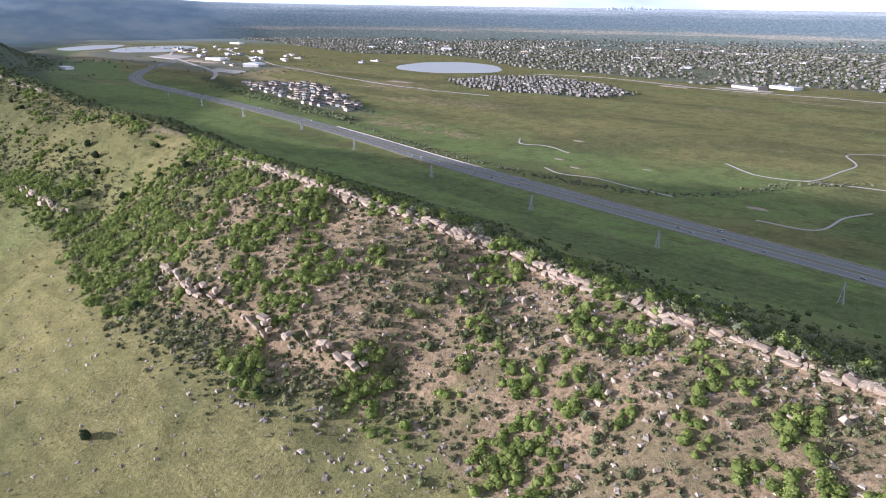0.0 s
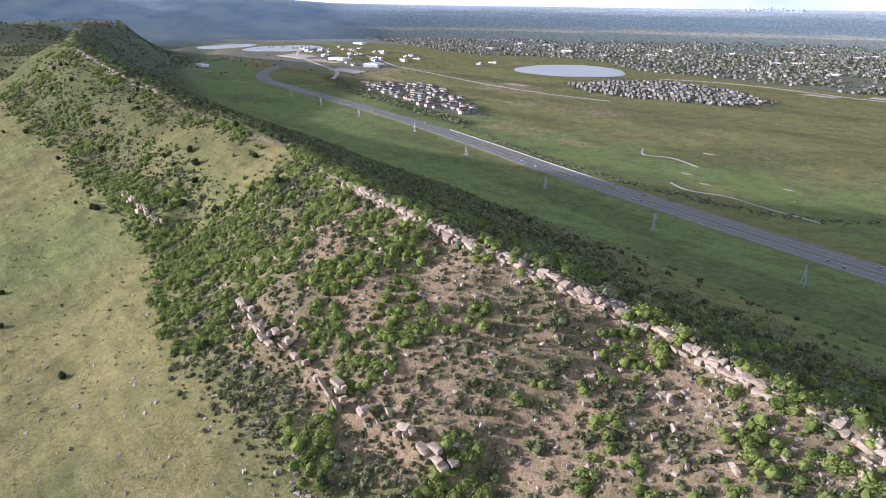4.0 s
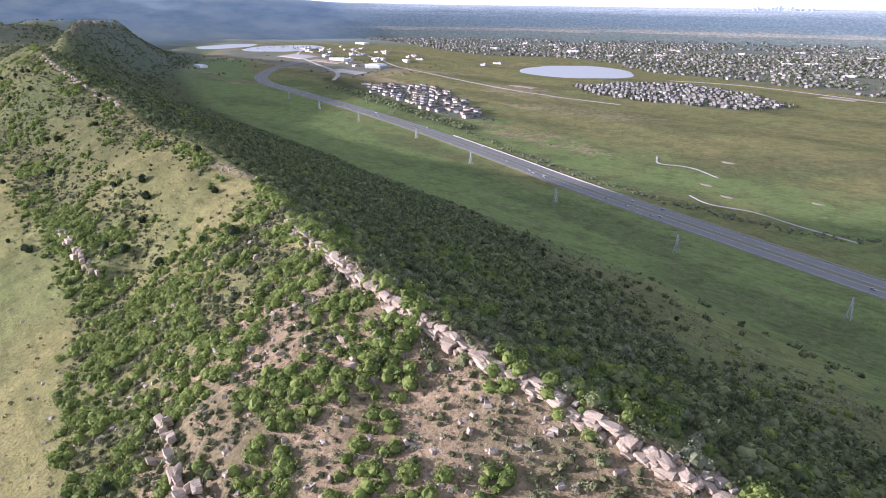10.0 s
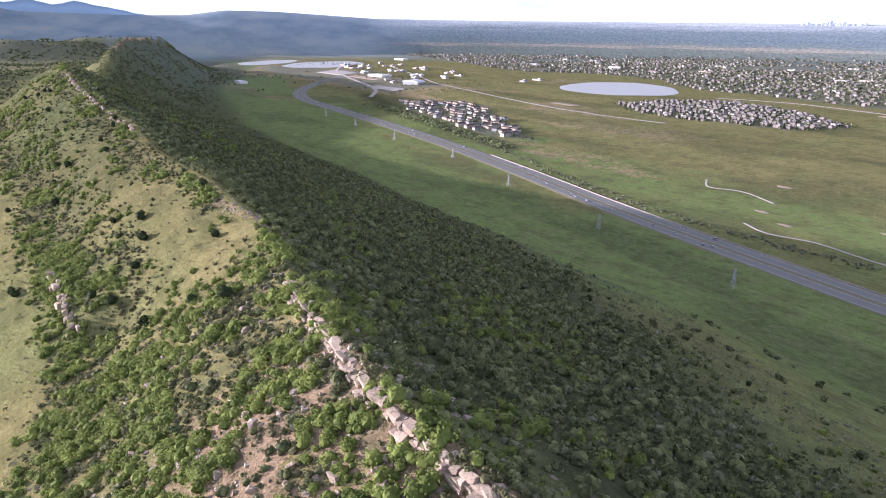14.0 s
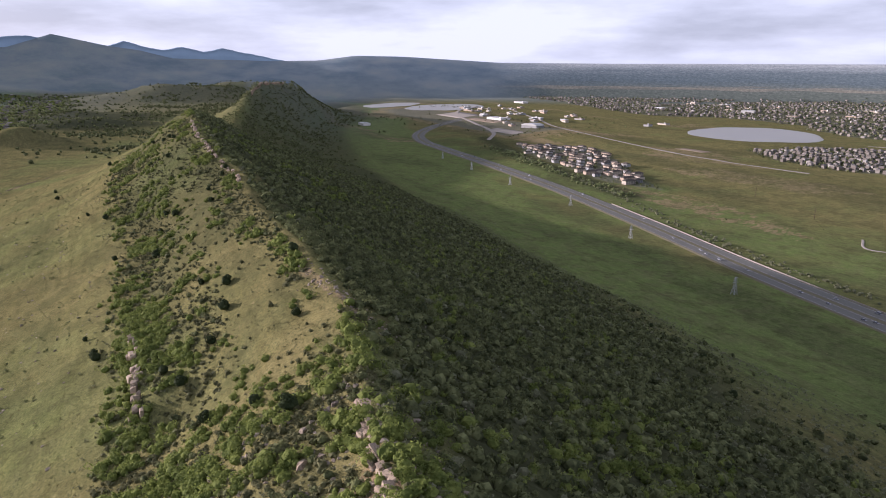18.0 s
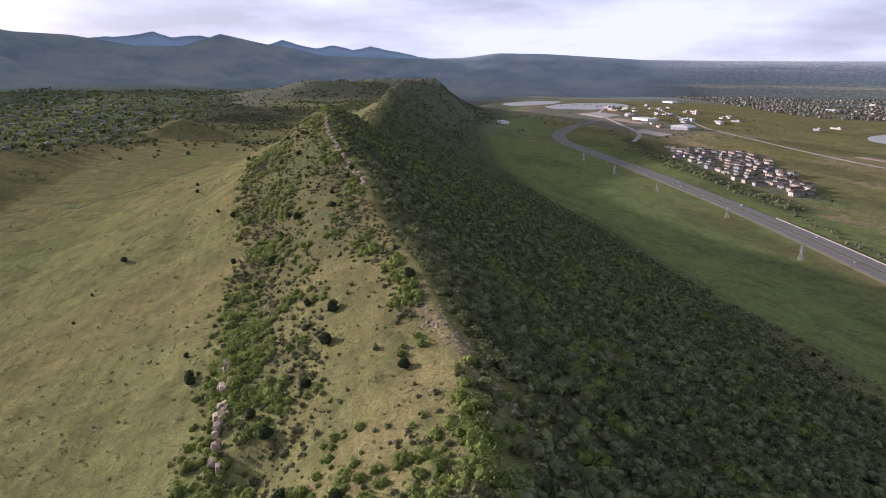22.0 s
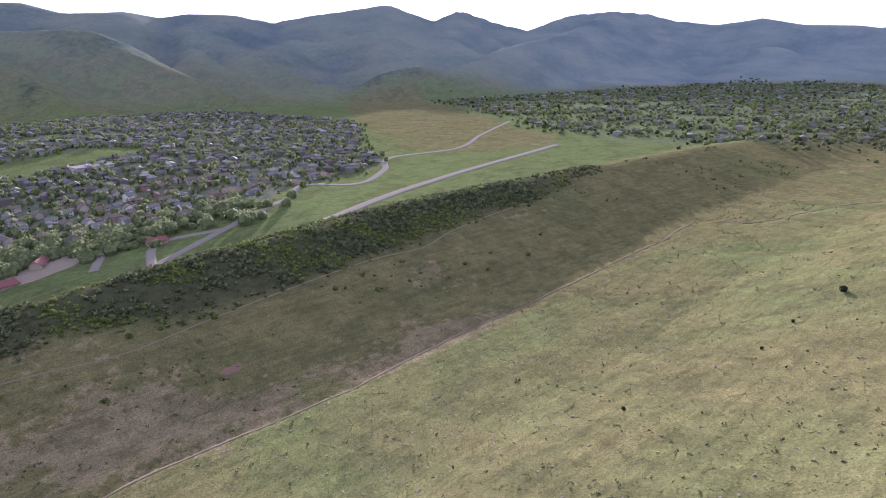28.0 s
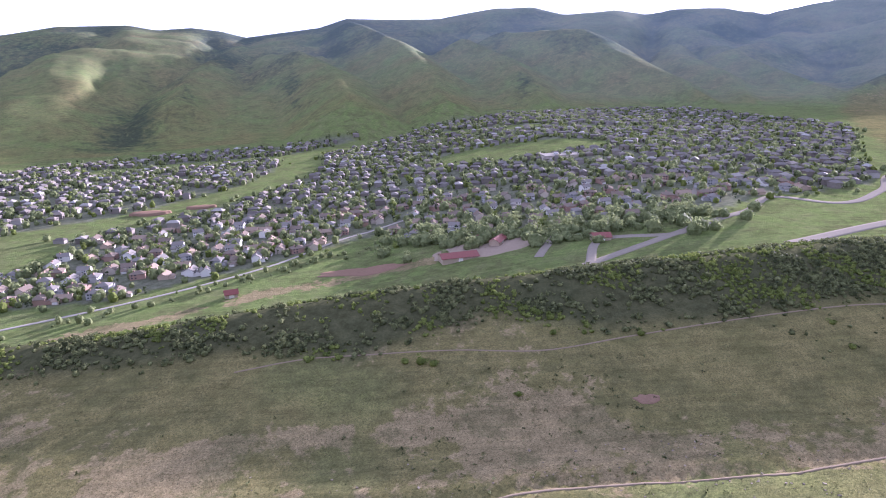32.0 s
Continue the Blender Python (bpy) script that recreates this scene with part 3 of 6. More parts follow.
# outlines in metres along and across the ridge
GREENBELT = [(-330, -700), (-238, -760), (-139, -830), (-99, -882), (-6, -1028), (20, -1180), (2, -1332), (80, -1440), (177, -1563), (260, -1700)]
SIDE_BELT = [(-330, -1250), (-137, -1305), (2, -1332)]
UPPER_BELT = [(250, -1440), (370, -1402), (533, -1304), (700, -1281)]
FIELD_ROAD = [(310, -505), (407, -555), (468, -585), (530, -640), (560, -610), (640, -655), (718, -738), (842, -745), (1005, -843), (1240, -980)]
FRONT_U, FRONT_V = [-400, -118, -49, 46, 165, 200, 330, 450, 540, 640], [-530, -552, -556, -612, -705, -650, -615, -600, -640, -690]
APARTMENTS = [(926, 776), (1027, 740), (1222, 777), (1392, 801), (1590, 881), (1462, 943), (1377, 997), (996, 808)]
ESTATE = [(1164, 1266), (1139, 1387), (1029, 1544), (803, 1472), (640, 1350), (697, 1228), (903, 1196), (1033, 1206)]
TOWN_U, TOWN_V = [-1500, -600, 200, 417, 617, 820, 1098, 1326, 1560, 1867, 2149, 3097, 4000], [2000, 1900, 1860, 1816, 1698, 1740, 1781, 1770, 1960, 1990, 1800, 2050, 2200]
LAKES = [("lake_1", 20, 2290, 172, 215, 17.5), ("lake_2", -1610, 3090, 100, 215, 16.0), ("lake_3", -1310, 3060, 160, 250, 16.0)]


def housed_west(u, v, x, y):
    """Where houses stand in the valley west of the ridge."""
    r = np.hypot(x - EYE[0], y - EYE[1])
    ok = (v < np.interp(u, FRONT_U, FRONT_V)) & (v > np.interp(u, [-500, -200, 300, 1000], [-1560, -1640, -1800, -1850])) & (u > -520)
    ok &= off_line(u, v, GREENBELT) > 42
    ok &= (off_line(u, v, UPPER_BELT) > 28) & (off_line(u, v, SIDE_BELT) > 30)
    ok &= ((u - 370) / 140) ** 2 + ((v + 1070) / 85) ** 2 > 1
    ok &= np.hypot(u + 215, v + 690) > 75
    line = off_line(u, v, [(860, -500), (980, -760), (1450, -1640)])
    ok &= (line > 190) & (off_line(u, v, FIELD_ROAD) > 16)
    ok &= u < np.interp(v, [-1800, -1517, -1239, -1148, -866, -700], [930, 944, 1000, 958, 764, 690])
    ok &= ~inside(u, v, [(540, -470), (540, -625), (760, -750), (1100, -740), (1150, -500)])
    dx, dy = x - EYE[0], y - EYE[1]
    ok &= r < np.interp(np.degrees(np.arctan2(-dx, dy)), FOOT_YAW, FOOT_R) - 60
    yaw = np.degrees(np.arctan2(-dx, dy))
    north = (r < np.interp(yaw, FOOT_YAW, FOOT_R) + np.interp(yaw, [75, 84], [90, -170])) & (u > np.interp(v, [-1000, -900, -680, -600, -554, -466, -430, -345, -300], [1230, 1190, 1065, 1075, 1106, 1170, 1195, 1440, 1700])) & (v < np.interp(u, [1200, 1788, 2200, 3200], [-300, -250, -150, -60])) & (r < 3700)
    return np.where(u > 1030, north & (line > 150), ok)


def housed_east(u, v, x, y):
    """Where the town stands on the plain east of the road."""
    ok = (v > np.interp(u, TOWN_U, TOWN_V)) | inside(u, v, ESTATE)
    for _, lx, ly, rx, ry, level in LAKES:
        ok &= ((x - lx) / (rx + 60)) ** 2 + ((y - ly) / (ry + 60)) ** 2 > 1
    return ok


def cover(x, y):
    """What covers each place, from 0 to 1: bare soil, lush grass, haze of distance; and scrub, woods, built-up land."""
    u, v = to_ridge(x, y)
    d = v - np.interp(u, CREST_U, CREST_V)
    r = np.hypot(x - EYE[0], y - EYE[1])
    yaw = np.degrees(np.arctan2(-(x - EYE[0]), y - EYE[1]))
    soil = np.full_like(x, 0.10) + 0.07 * smooth(50, 90, -d) * (1 - smooth(290, 320, -d))
    soil += 0.60 * smooth(-62, -46, d) * (1 - smooth(0, 10, d)) * (1 - smooth(120, 185, u))
    soil += 0.5 * np.exp(-((d - np.interp(u, [205, 220, 234, 245, 270], [14, 6, 1, -2, -4])) / 2.6) ** 2) * smooth(205, 215, u) * (1 - smooth(268, 276, u))
    soil += 0.04 * smooth(-40, -25, d) * (1 - smooth(0, 12, d)) * smooth(175, 200, u) * (1 - smooth(250, 300, u))
    soil += 0.10 * np.exp(-((d + 24) / 7) ** 2) * smooth(225, 245, u) * (1 - smooth(290, 320, u))
    soil += 0.27 * np.exp(-((v + 298) / 30) ** 2) * (1 - smooth(320, 480, u))
    soil += 0.24 * np.exp(-((v - np.interp(u, WASH_U, WASH_V) - 6) / 14) ** 2) * (d < 0) * (1 - smooth(1100, 1250, u))
    soil += 0.16 * np.exp(-((v - 1010 - 0.1 * u) / 50) ** 2) * (d > 0)
    soil += 0.62 * np.exp(-((v - 1060) / 170) ** 4) * smooth(1500, 1750, u) * (1 - smooth(2800, 3100, u))
    soil += 0.42 * smooth(0.0, 0.35, fbm(u * 0.3, v, 120, 133, 4)) * smooth(560, 620, v) * (1 - smooth(1650, 1750, v))
    soil += 0.10 * smooth(40, 80, d) * (1 - smooth(220, 300, d)) * (d > 0)
    soil += 0.55 * np.exp(-(off_line(u, v, [(-44, -486), (16, -513), (80, -548), (148, -571), (215, -584)]) / 15) ** 2)
    soil += 0.30 * smooth(-0.05, 0.35, fbm(u * 0.6, v, 48, 135, 4)) * smooth(-405, -380, v) * (1 - smooth(-280, -262, v))
    lush = 0.18 + 0.16 * smooth(140, 260, u)
    lush = np.where(d > 0, 0.5 + 0.6 * smooth(240, 340, d) - 0.75 * smooth(440, 520, d) + 0.45 * np.exp(-((v - 690) / 130) ** 2), lush)
    lush = np.where((d > 0) & (v > 640), lush - 0.16 * smooth(640, 760, v), lush)
    lush = np.where((d > 0) & (v > 1060), 0.22, lush)
    lush = np.where((d < -280) & (v > -445), 0.14, lush)
    dry_field = 1 - smooth(120, 180, off_line(u, v, [(960, -820), (1100, -1080), (1450, -1640)]))
    lush = np.where(v < -455, 1.0 - 0.75 * dry_field, lush)
    soil = np.where(v < -455, soil + 0.25 * dry_field, soil)
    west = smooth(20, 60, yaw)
    # share of painted haze, by bearing and distance
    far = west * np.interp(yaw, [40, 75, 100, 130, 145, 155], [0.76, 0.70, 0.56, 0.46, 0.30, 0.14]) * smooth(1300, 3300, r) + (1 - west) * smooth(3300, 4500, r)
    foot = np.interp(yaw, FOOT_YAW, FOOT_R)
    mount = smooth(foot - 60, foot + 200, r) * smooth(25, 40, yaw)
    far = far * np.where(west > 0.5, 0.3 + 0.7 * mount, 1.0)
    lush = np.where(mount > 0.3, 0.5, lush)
    brink = np.interp(u, SCRUB_U, SCRUB_D)
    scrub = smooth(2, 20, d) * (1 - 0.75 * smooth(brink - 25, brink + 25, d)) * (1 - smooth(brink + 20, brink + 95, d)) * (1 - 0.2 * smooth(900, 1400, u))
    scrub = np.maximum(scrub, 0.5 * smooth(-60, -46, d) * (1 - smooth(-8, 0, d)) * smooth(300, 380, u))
    fringe = np.interp(u, THICKET_U, THICKET_V)
    scrub = np.maximum(scrub, 0.9 * smooth(-465, -445, v) * (1 - smooth(fringe - 12, fringe + 6, v)) * (1 - smooth(620, 760, u)) * smooth(-200, -120, u))
    scrub = np.maximum(scrub, 0.40 * smooth(0.0, 0.35, fbm(u * 0.35, v, 75, 131, 4)) * smooth(280, 330, d) * (1 - smooth(1500, 1650, v)))
    scrub = np.maximum(scrub, 0.9 * np.exp(-(off_line(u, v, [(900, 690), (1250, 750), (1500, 800), (1760, 880)]) / 30) ** 4))
    knoll = np.exp(-(((x + 1480) / 420) ** 2 + ((y - 1300) / 330) ** 2)) * (v < 20)
    scrub = np.maximum(scrub, knoll * smooth(59.5, 66, height(x, y)))
    scrub = np.maximum(scrub, 0.7 * np.exp(-(((x + 2260) / 420) ** 2 + ((y - 2560) / 520) ** 2)))
    # woods fill the gullies; their dark tone also stands in for relief shading
    woods = mount * np.clip(1.1 * gully(x, y) ** 1.5 - 0.1 + 0.35 * fbm(x, y, 300, 61, 4) + 0.3 * smooth(foot + 300, foot + 1400, r), 0, 1)
    built = np.where(v > 0, housed_east(u, v, x, y) | inside(u, v, APARTMENTS), housed_west(u, v, x, y) * np.where(u > 1030, 0.3, 1.0)) * 1.0
    built = np.maximum(built, (np.exp(-((v - 1060) / 120) ** 2) > 0.5) & (u > 1750) & (u < 2900)) * 0.8
    # where the far plain takes its banded colour, haze included
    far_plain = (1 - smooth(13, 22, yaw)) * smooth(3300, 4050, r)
    return [np.clip(k, 0, 1) for k in (soil, lush, far, scrub, woods, built, far_plain, smooth(-70, -48, d) * (1 - smooth(4, 16, d)) * (1 - 0.7 * smooth(170, 215, u)))]


def build_ground():
    na = 620
    rr = [0.05, 4.0]
    while rr[-1] < 4760:
        rr.append(rr[-1] + max(3.4, rr[-1] * 0.0130))
    rr = np.array(rr)
    th = np.arange(na) * 2 * np.pi / na
    x, y = (EYE[0] + rr[:, None] * np.cos(th)).ravel(), (EYE[1] + rr[:, None] * np.sin(th)).ravel()
    z = height(x, y)
    for _, lx, ly, rx, ry, level in LAKES:
        k = ((x - lx) / (rx + 45)) ** 2 + ((y - ly) / (ry + 45)) ** 2
        z = np.where(k < 2.2, z + (level - z) * (1 - smooth(1.2, 2.2, k)), z)
    i, j = np.meshgrid(np.arange(len(rr) - 1), np.arange(na), indexing="ij")
    j2 = (j + 1) % na
    faces = np.stack([i * na + j, (i + 1) * na + j, (i + 1) * na + j2, i * na + j2], -1).reshape(-1, 4)
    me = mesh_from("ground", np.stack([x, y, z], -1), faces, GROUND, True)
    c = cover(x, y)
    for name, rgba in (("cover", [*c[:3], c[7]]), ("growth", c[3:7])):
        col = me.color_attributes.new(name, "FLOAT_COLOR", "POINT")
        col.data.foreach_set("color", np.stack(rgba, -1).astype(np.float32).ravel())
    return tagged(new("ground", me), "rolling dry and green grassland with bare soil and foothills", "ground", kind="structure")


build_ground()


def path_points(nodes, step=6.0):
    """A smooth line through plan nodes, in even steps."""
    p = np.array(nodes, float)
    d = np.r_[0, np.cumsum(np.hypot(*np.diff(p, axis=0).T))]
    t = np.arange(0, d[-1], step)
    m = np.gradient(p, d, axis=0)
    k = np.clip(np.searchsorted(d, t, "right") - 1, 0, len(d) - 2)
    h = (d[k + 1] - d[k])[:, None]
    s = ((t - d[k])[:, None]) / h
    return (2 * s**3 - 3 * s**2 + 1) * p[k] + (s**3 - 2 * s**2 + s) * h * m[k] + (-2 * s**3 + 3 * s**2) * p[k + 1] + (s**3 - s**2) * h * m[k + 1]


def strip(line, offsets, lift, base=None):
    """Vertices and faces of a band along a line; offsets: metres to its left; lift: metres over the ground."""
    t = np.gradient(line, axis=0)
    t /= np.hypot(t[:, 0], t[:, 1])[:, None]
    nrm = np.stack([-t[:, 1], t[:, 0]], -1)
    rows = [line + nrm * o for o in offsets]
    v = np.concatenate([np.c_[r, (height(r[:, 0], r[:, 1]) if base is None else base) + h] for r, h in zip(rows, lift)])
    n = len(line)
    f = [np.stack([k * n + np.arange(n - 1), k * n + np.arange(1, n), (k + 1) * n + np.arange(1, n), (k + 1) * n + np.arange(n - 1)], -1) for k in range(len(offsets) - 1)]
    return v, np.concatenate(f)[:, ::-1]


def band(name, nodes, width, mat, label, category, lift=0.35, ridge=True, step=6.0, kind="structure", edge=0.4):
    line = path_points([from_ridge(*p) for p in nodes] if ridge else nodes, step)
    w = width / 2
    v, f = strip(line, [w + edge, w, w * 0.5, 0, -w * 0.5, -w, -w - edge], [-0.6, lift, lift, lift, lift, lift, -0.6])
    return tagged(new(name, mesh_from(name, v, f, mat, True)), label, category, kind=kind)


# the highway: two carriageways, a median, edge lines and a barrier
ROAD = path_points([(760, 20), (560, 258), (359, 496), (142, 743), (11, 897), (-138, 1088), (-322, 1308), (-506, 1504), (-704, 1706), (-816, 1822), (-905, 1960), (-985, 2240), (-985, 2480), (-1000, 2900), (-900, 3500)], 8)
ROAD_Z = np.convolve(np.pad(np.minimum(height(ROAD[:, 0], ROAD[:, 1]), 14), 16, mode="edge"), np.ones(33) / 33, "valid") + 0.9
v, f = strip(ROAD, [27, 19.5, -19.5, -27], [-4, -0.1, -0.1, -4], ROAD_Z)
tagged(new("road_verge", mesh_from("road_verge", v, f, VERGE, True)), "gravel and dry grass shoulders of the highway", "verge", kind="structure")
for side in (1, -1):
    v, f = strip(ROAD, [side * 10.5 + 7.5, side * 10.5 - 7.5], [0, 0], ROAD_Z)
    tagged(new("road", mesh_from("road", v, f, ASPHALT)), "grey worn asphalt carriageway of a divided highway", "road", kind="structure")
    for off in (6.0, -6.0):
        v, f = strip(ROAD, [side * 10.5 + off + 0.16, side * 10.5 + off - 0.16], [0.02, 0.02], ROAD_Z)
        tagged(new("edge_line", mesh_from("edge_line", v, f, WHITE_LINE)), "white painted line on the highway", "road marking", kind="structure")
v, f = strip(ROAD[:190], [-20.2, -20.2, -20.7, -20.7], [-0.5, 0.8, 0.8, -0.5], ROAD_Z[:190])
tagged(new("barrier", mesh_from("barrier", v, f, CONCRETE)), "long pale concrete barrier along the highway", "barrier", kind="structure")

band("trail", [(100, -356), (130, -362), (164, -362), (202, -361), (247, -356), (288, -361), (330, -366), (363, -370), (420, -374), (456, -373), (495, -383), (534, -389), (600, -396)], 0.7, TRACK, "narrow dusty footpath across a grassy slope", "path", 0.18, step=3.0, edge=0.15)
wash_u = np.arange(-200, 1080, 12.0)
band("dirt_track", np.c_[wash_u, np.interp(wash_u, WASH_U, WASH_V) - 3 * value_noise(wash_u, 0 * wash_u, 40, 23) + 4.0], 1.2, TRACK, "rutted tan dirt track along a dry wash", "path", 0.15, step=4.0)
band("valley_road", FIELD_ROAD, 8, LANE, "pale two-lane road winding across a green field", "road")
band("valley_road", [(449, -488), (554, -535), (683, -580), (902, -642), (1000, -668)], 11, LANE, "pale straight road beside a green field", "road")
band("valley_road", [(313, -505), (340, -560), (399, -548), (430, -620), (480, -700), (500, -860), (540, -960), (600, -1100)], 7, LANE, "pale neighbourhood road between houses and trees", "road")
band("valley_road", [(284, -540), (330, -640), (345, -780), (300, -900), (255, -1000)], 7, LANE, "pale neighbourhood road between houses and trees", "road")
band("greenway_path", [(-97, -510), (-18, -552), (68, -618), (131, -698), (190, -740)], 3, CONCRETE, "pale paved path along a green belt", "path")
for nodes in ([(562, 770), (530, 733), (500, 745), (432, 720)], [(409, 614), (378, 600), (330, 610), (279, 601), (216, 594)], [(231, 804), (176, 770), (124, 778), (95, 850), (86, 880), (110, 954), (60, 1010), (20, 960)], [(115, 566), (64, 570), (46, 647), (27, 686)], [(124, 778), (60, 790), (-40, 800)]):
    band("golf_path", nodes, 2.6, CONCRETE, "pale winding path through the grassland", "path")


def patch(name, u, v, ru, rv, mat, label, category, lift=0.2, seed=1):
    """An uneven oval of bare ground that follows the land."""
    th = np.linspace(0, 2 * np.pi, 41)[:-1]
    rag = 1 + 0.22 * value_noise(np.cos(th) * 4 + seed * 9, np.sin(th) * 4, 1.5, seed)
    rows = []
    for k, h in ((0.02, lift), (0.35, lift), (0.7, lift), (1.0, lift), (1.05, -0.5)):
        x, y = from_ridge(u + ru * k * rag * np.cos(th), v + rv * k * rag * np.sin(th))
        rows.append(np.c_[x, y, height(x, y) + h])
    a = np.arange(40)
    f = np.concatenate([np.stack([k * 40 + a, (k + 1) * 40 + a, (k + 1) * 40 + (a + 1) % 40, k * 40 + (a + 1) % 40], -1) for k in range(4)])
    return tagged(new(name, mesh_from(name, np.concatenate(rows), f, mat, True)), label, category, kind="structure")


patch("bare_soil", 284, -319, 6, 3.0, RED_SOIL, "small patch of reddish bare soil", "soil", 0.08, 3)
for n, (u, v, w) in enumerate([(424, 675, 9), (379, 644, 8), (471, 810, 10), (128, 612, 12), (300, 700, 7)]):
    patch("sand_bunker", u, v, w, w * 0.45, DUST, "pale sand patch in the grass", "sand", seed=n)
band("town_road", [(900, 1120), (1150, 1080), (1400, 1110), (1800, 1180), (2200, 1330), (2700, 1500)], 9, CONCRETE, "pale road across the plain", "road")
band("town_road", [(-200, 1640), (300, 1620), (520, 1600), (760, 1640), (900, 1660), (1150, 1600)], 9, CONCRETE, "pale road across the plain", "road")
band("town_road", [(1700, 860), (1850, 960), (2150, 1050), (2500, 1150), (2900, 1450)], 12, CONCRETE, "pale road past commercial lots", "road")
for k, (u0, u1, v0, v1) in enumerate([(1780, 1960, 985, 1035), (2080, 2300, 1090, 1130), (2350, 2550, 1080, 1180), (1200, 1290, 1150, 1185), (420, 560, 1640, 1680), (600, 680, 1560, 1600)]):
    band("parking_lot", [(u0, (v0 + v1) / 2), ((u0 + u1) / 2, (v0 + v1) / 2), (u1, (v0 + v1) / 2)], v1 - v0, DUST if k % 2 else CONCRETE, "pale paved lot at the edge of town", "parking lot")


def build_lake(name, lx, ly, rx, ry, level):
    th = np.linspace(0, 2 * np.pi, 73)[:-1]
    k = 1 + 0.10 * value_noise(np.cos(th) * 3 + lx, np.sin(th) * 3, 1.3, 5)
    x, y = lx + rx * np.cos(th) * k, ly + ry * np.sin(th) * k
    z = level + 0.6
    v = np.c_[np.r_[lx, x, lx + (x - lx) * 1.04], np.r_[ly, y, ly + (y - ly) * 1.04], np.r_[z, 0 * x + z, 0 * x + z - 1.5]]
    n = len(th)
    a = np.arange(n)
    b = (a + 1) % n
    f = np.concatenate([np.stack([0 * a, 1 + a, 1 + b, 0 * a], -1)[:, :3], np.stack([1 + a, 1 + n + a, 1 + b], -1), np.stack([1 + b, 1 + n + a, 1 + n + b], -1)])
    tagged(new(name, mesh_from(name, v, f, WATER)), "still lake, pale sky reflection put into its grey colour", "water", kind="structure")


for args in LAKES:
    build_lake(*args)

# ---- plants ----
def leaf_cloud(n, leaf, seed, squash=0.75, lumps=5, spread=0.42, dome=0.0, core=0):
    """Triangles of leaves over a lumpy crown of radius about 1 that sits on z = 0."""
    g = np.random.default_rng(seed)
    c = np.c_[g.normal(0, spread, (lumps, 2)), g.uniform(0.15, 0.85, lumps) * squash]
    rad = g.uniform(0.38, 0.62, lumps)
    if dome:
        c[:, :2] *= (1 - dome * c[:, 2:] / squash)
    k = g.integers(0, lumps, n)
    d = g.normal(size=(n, 3))
    d[:, 2] = np.where(g.uniform(0, 1, n) < 0.7, np.abs(d[:, 2]), d[:, 2])
    d /= np.linalg.norm(d, axis=1)[:, None]
    p = c[k] + d * (rad[k] * g.uniform(0.75, 1.05, n))[:, None]
    p[:, 2] = np.abs(p[:, 2])
    a = np.cross(d + g.normal(0, 0.35, (n, 3)), g.normal(size=(n, 3)))
    a /= np.linalg.norm(a, axis=1)[:, None]
    b = np.cross(a, d + g.normal(0, 0.35, (n, 3)))
    b /= np.linalg.norm(b, axis=1)[:, None]
    s = (leaf * g.uniform(0.6, 1.4, n))[:, None]
    t = np.stack([p + a * s, p - a * s * 0.5 + b * s * 0.87, p - a * s * 0.5 - b * s * 0.87], 1)
    if not core:
        return t
    n7 = int(core)
    ring = np.arange(n7) * 2 * np.pi / n7
    rows = [np.c_[np.cos(ring + h) * q, np.sin(ring + h) * q, 0 * ring + z] * g.uniform(0.85, 1.15, (n7, 1)) for q, z, h in ((0.55, 0, 0), (0.72, 0.40 * squash, 0.4), (0.46, 0.78 * squash, 0.8))]
    dome_t = [(lo[i], lo[(i + 1) % n7], hi[i]) for lo, hi in zip(rows, rows[1:]) for i in range(n7)] + [(lo[(i + 1) % n7], hi[(i + 1) % n7], hi[i]) for lo, hi in zip(rows, rows[1:]) for i in range(n7)] + [(rows[2][i], rows[2][(i + 1) % n7], np.array((0, 0, 0.96 * squash))) for i in range(n7)]
    return np.concatenate([t, np.array(dome_t)])


def spread_out(where, size, shapes, sink, seed, lean=0.0):
    g = np.random.default_rng(seed)
    z = height(where[:, 0], where[:, 1])
    which = g.integers(0, len(shapes), len(where))
    ang, tall = g.uniform(0, 6.28, len(where)), g.uniform(0.75, 1.25, len(where))
    tris = []
    for s, shape in enumerate(shapes):
        k = np.nonzero(which == s)[0]
        ca, sa_ = np.cos(ang[k])[:, None, None], np.sin(ang[k])[:, None, None]
        r = size[k][:, None, None]
        px, py, pz = shape[None, :, :, 0], shape[None, :, :, 1], shape[None, :, :, 2]
        tris.append(np.stack([where[k, 0][:, None, None] + r * (px * ca - py * sa_), where[k, 1][:, None, None] + r * (px * sa_ + py * ca), (z[k] - sink * size[k])[:, None, None] + r * pz * tall[k][:, None, None]], -1).reshape(-1, *shape.shape[1:]))
    return np.concatenate(tris)


def thicket(name, mat, where, size, shapes, label, category="shrubs", sink=0.06):
    """One mesh of many plants or stones that nobody could count."""
    t = spread_out(where, size, shapes, sink, len(where))
    k = t.shape[1]
    me = mesh_from(name, t.reshape(-1, 3), np.arange(len(t) * k).reshape(-1, k), mat)
    return tagged(new(name, me), label, category, kind="stuff")


def scatter(n, u0, u1, v0, v1, keep, seed):
    g = np.random.default_rng(seed)
    u, v = g.uniform(u0, u1, n), g.uniform(v0, v1, n)
    d = v - np.interp(u, CREST_U, CREST_V)
    x, y = from_ridge(u, v)
    ok = g.uniform(0, 1, n) < keep(u, d, x, y)
    return np.c_[x, y][ok]


def sizes(n, low, high, seed, power=1.6):
    return low + (high - low) * np.random.default_rng(seed).uniform(0, 1, n) ** power


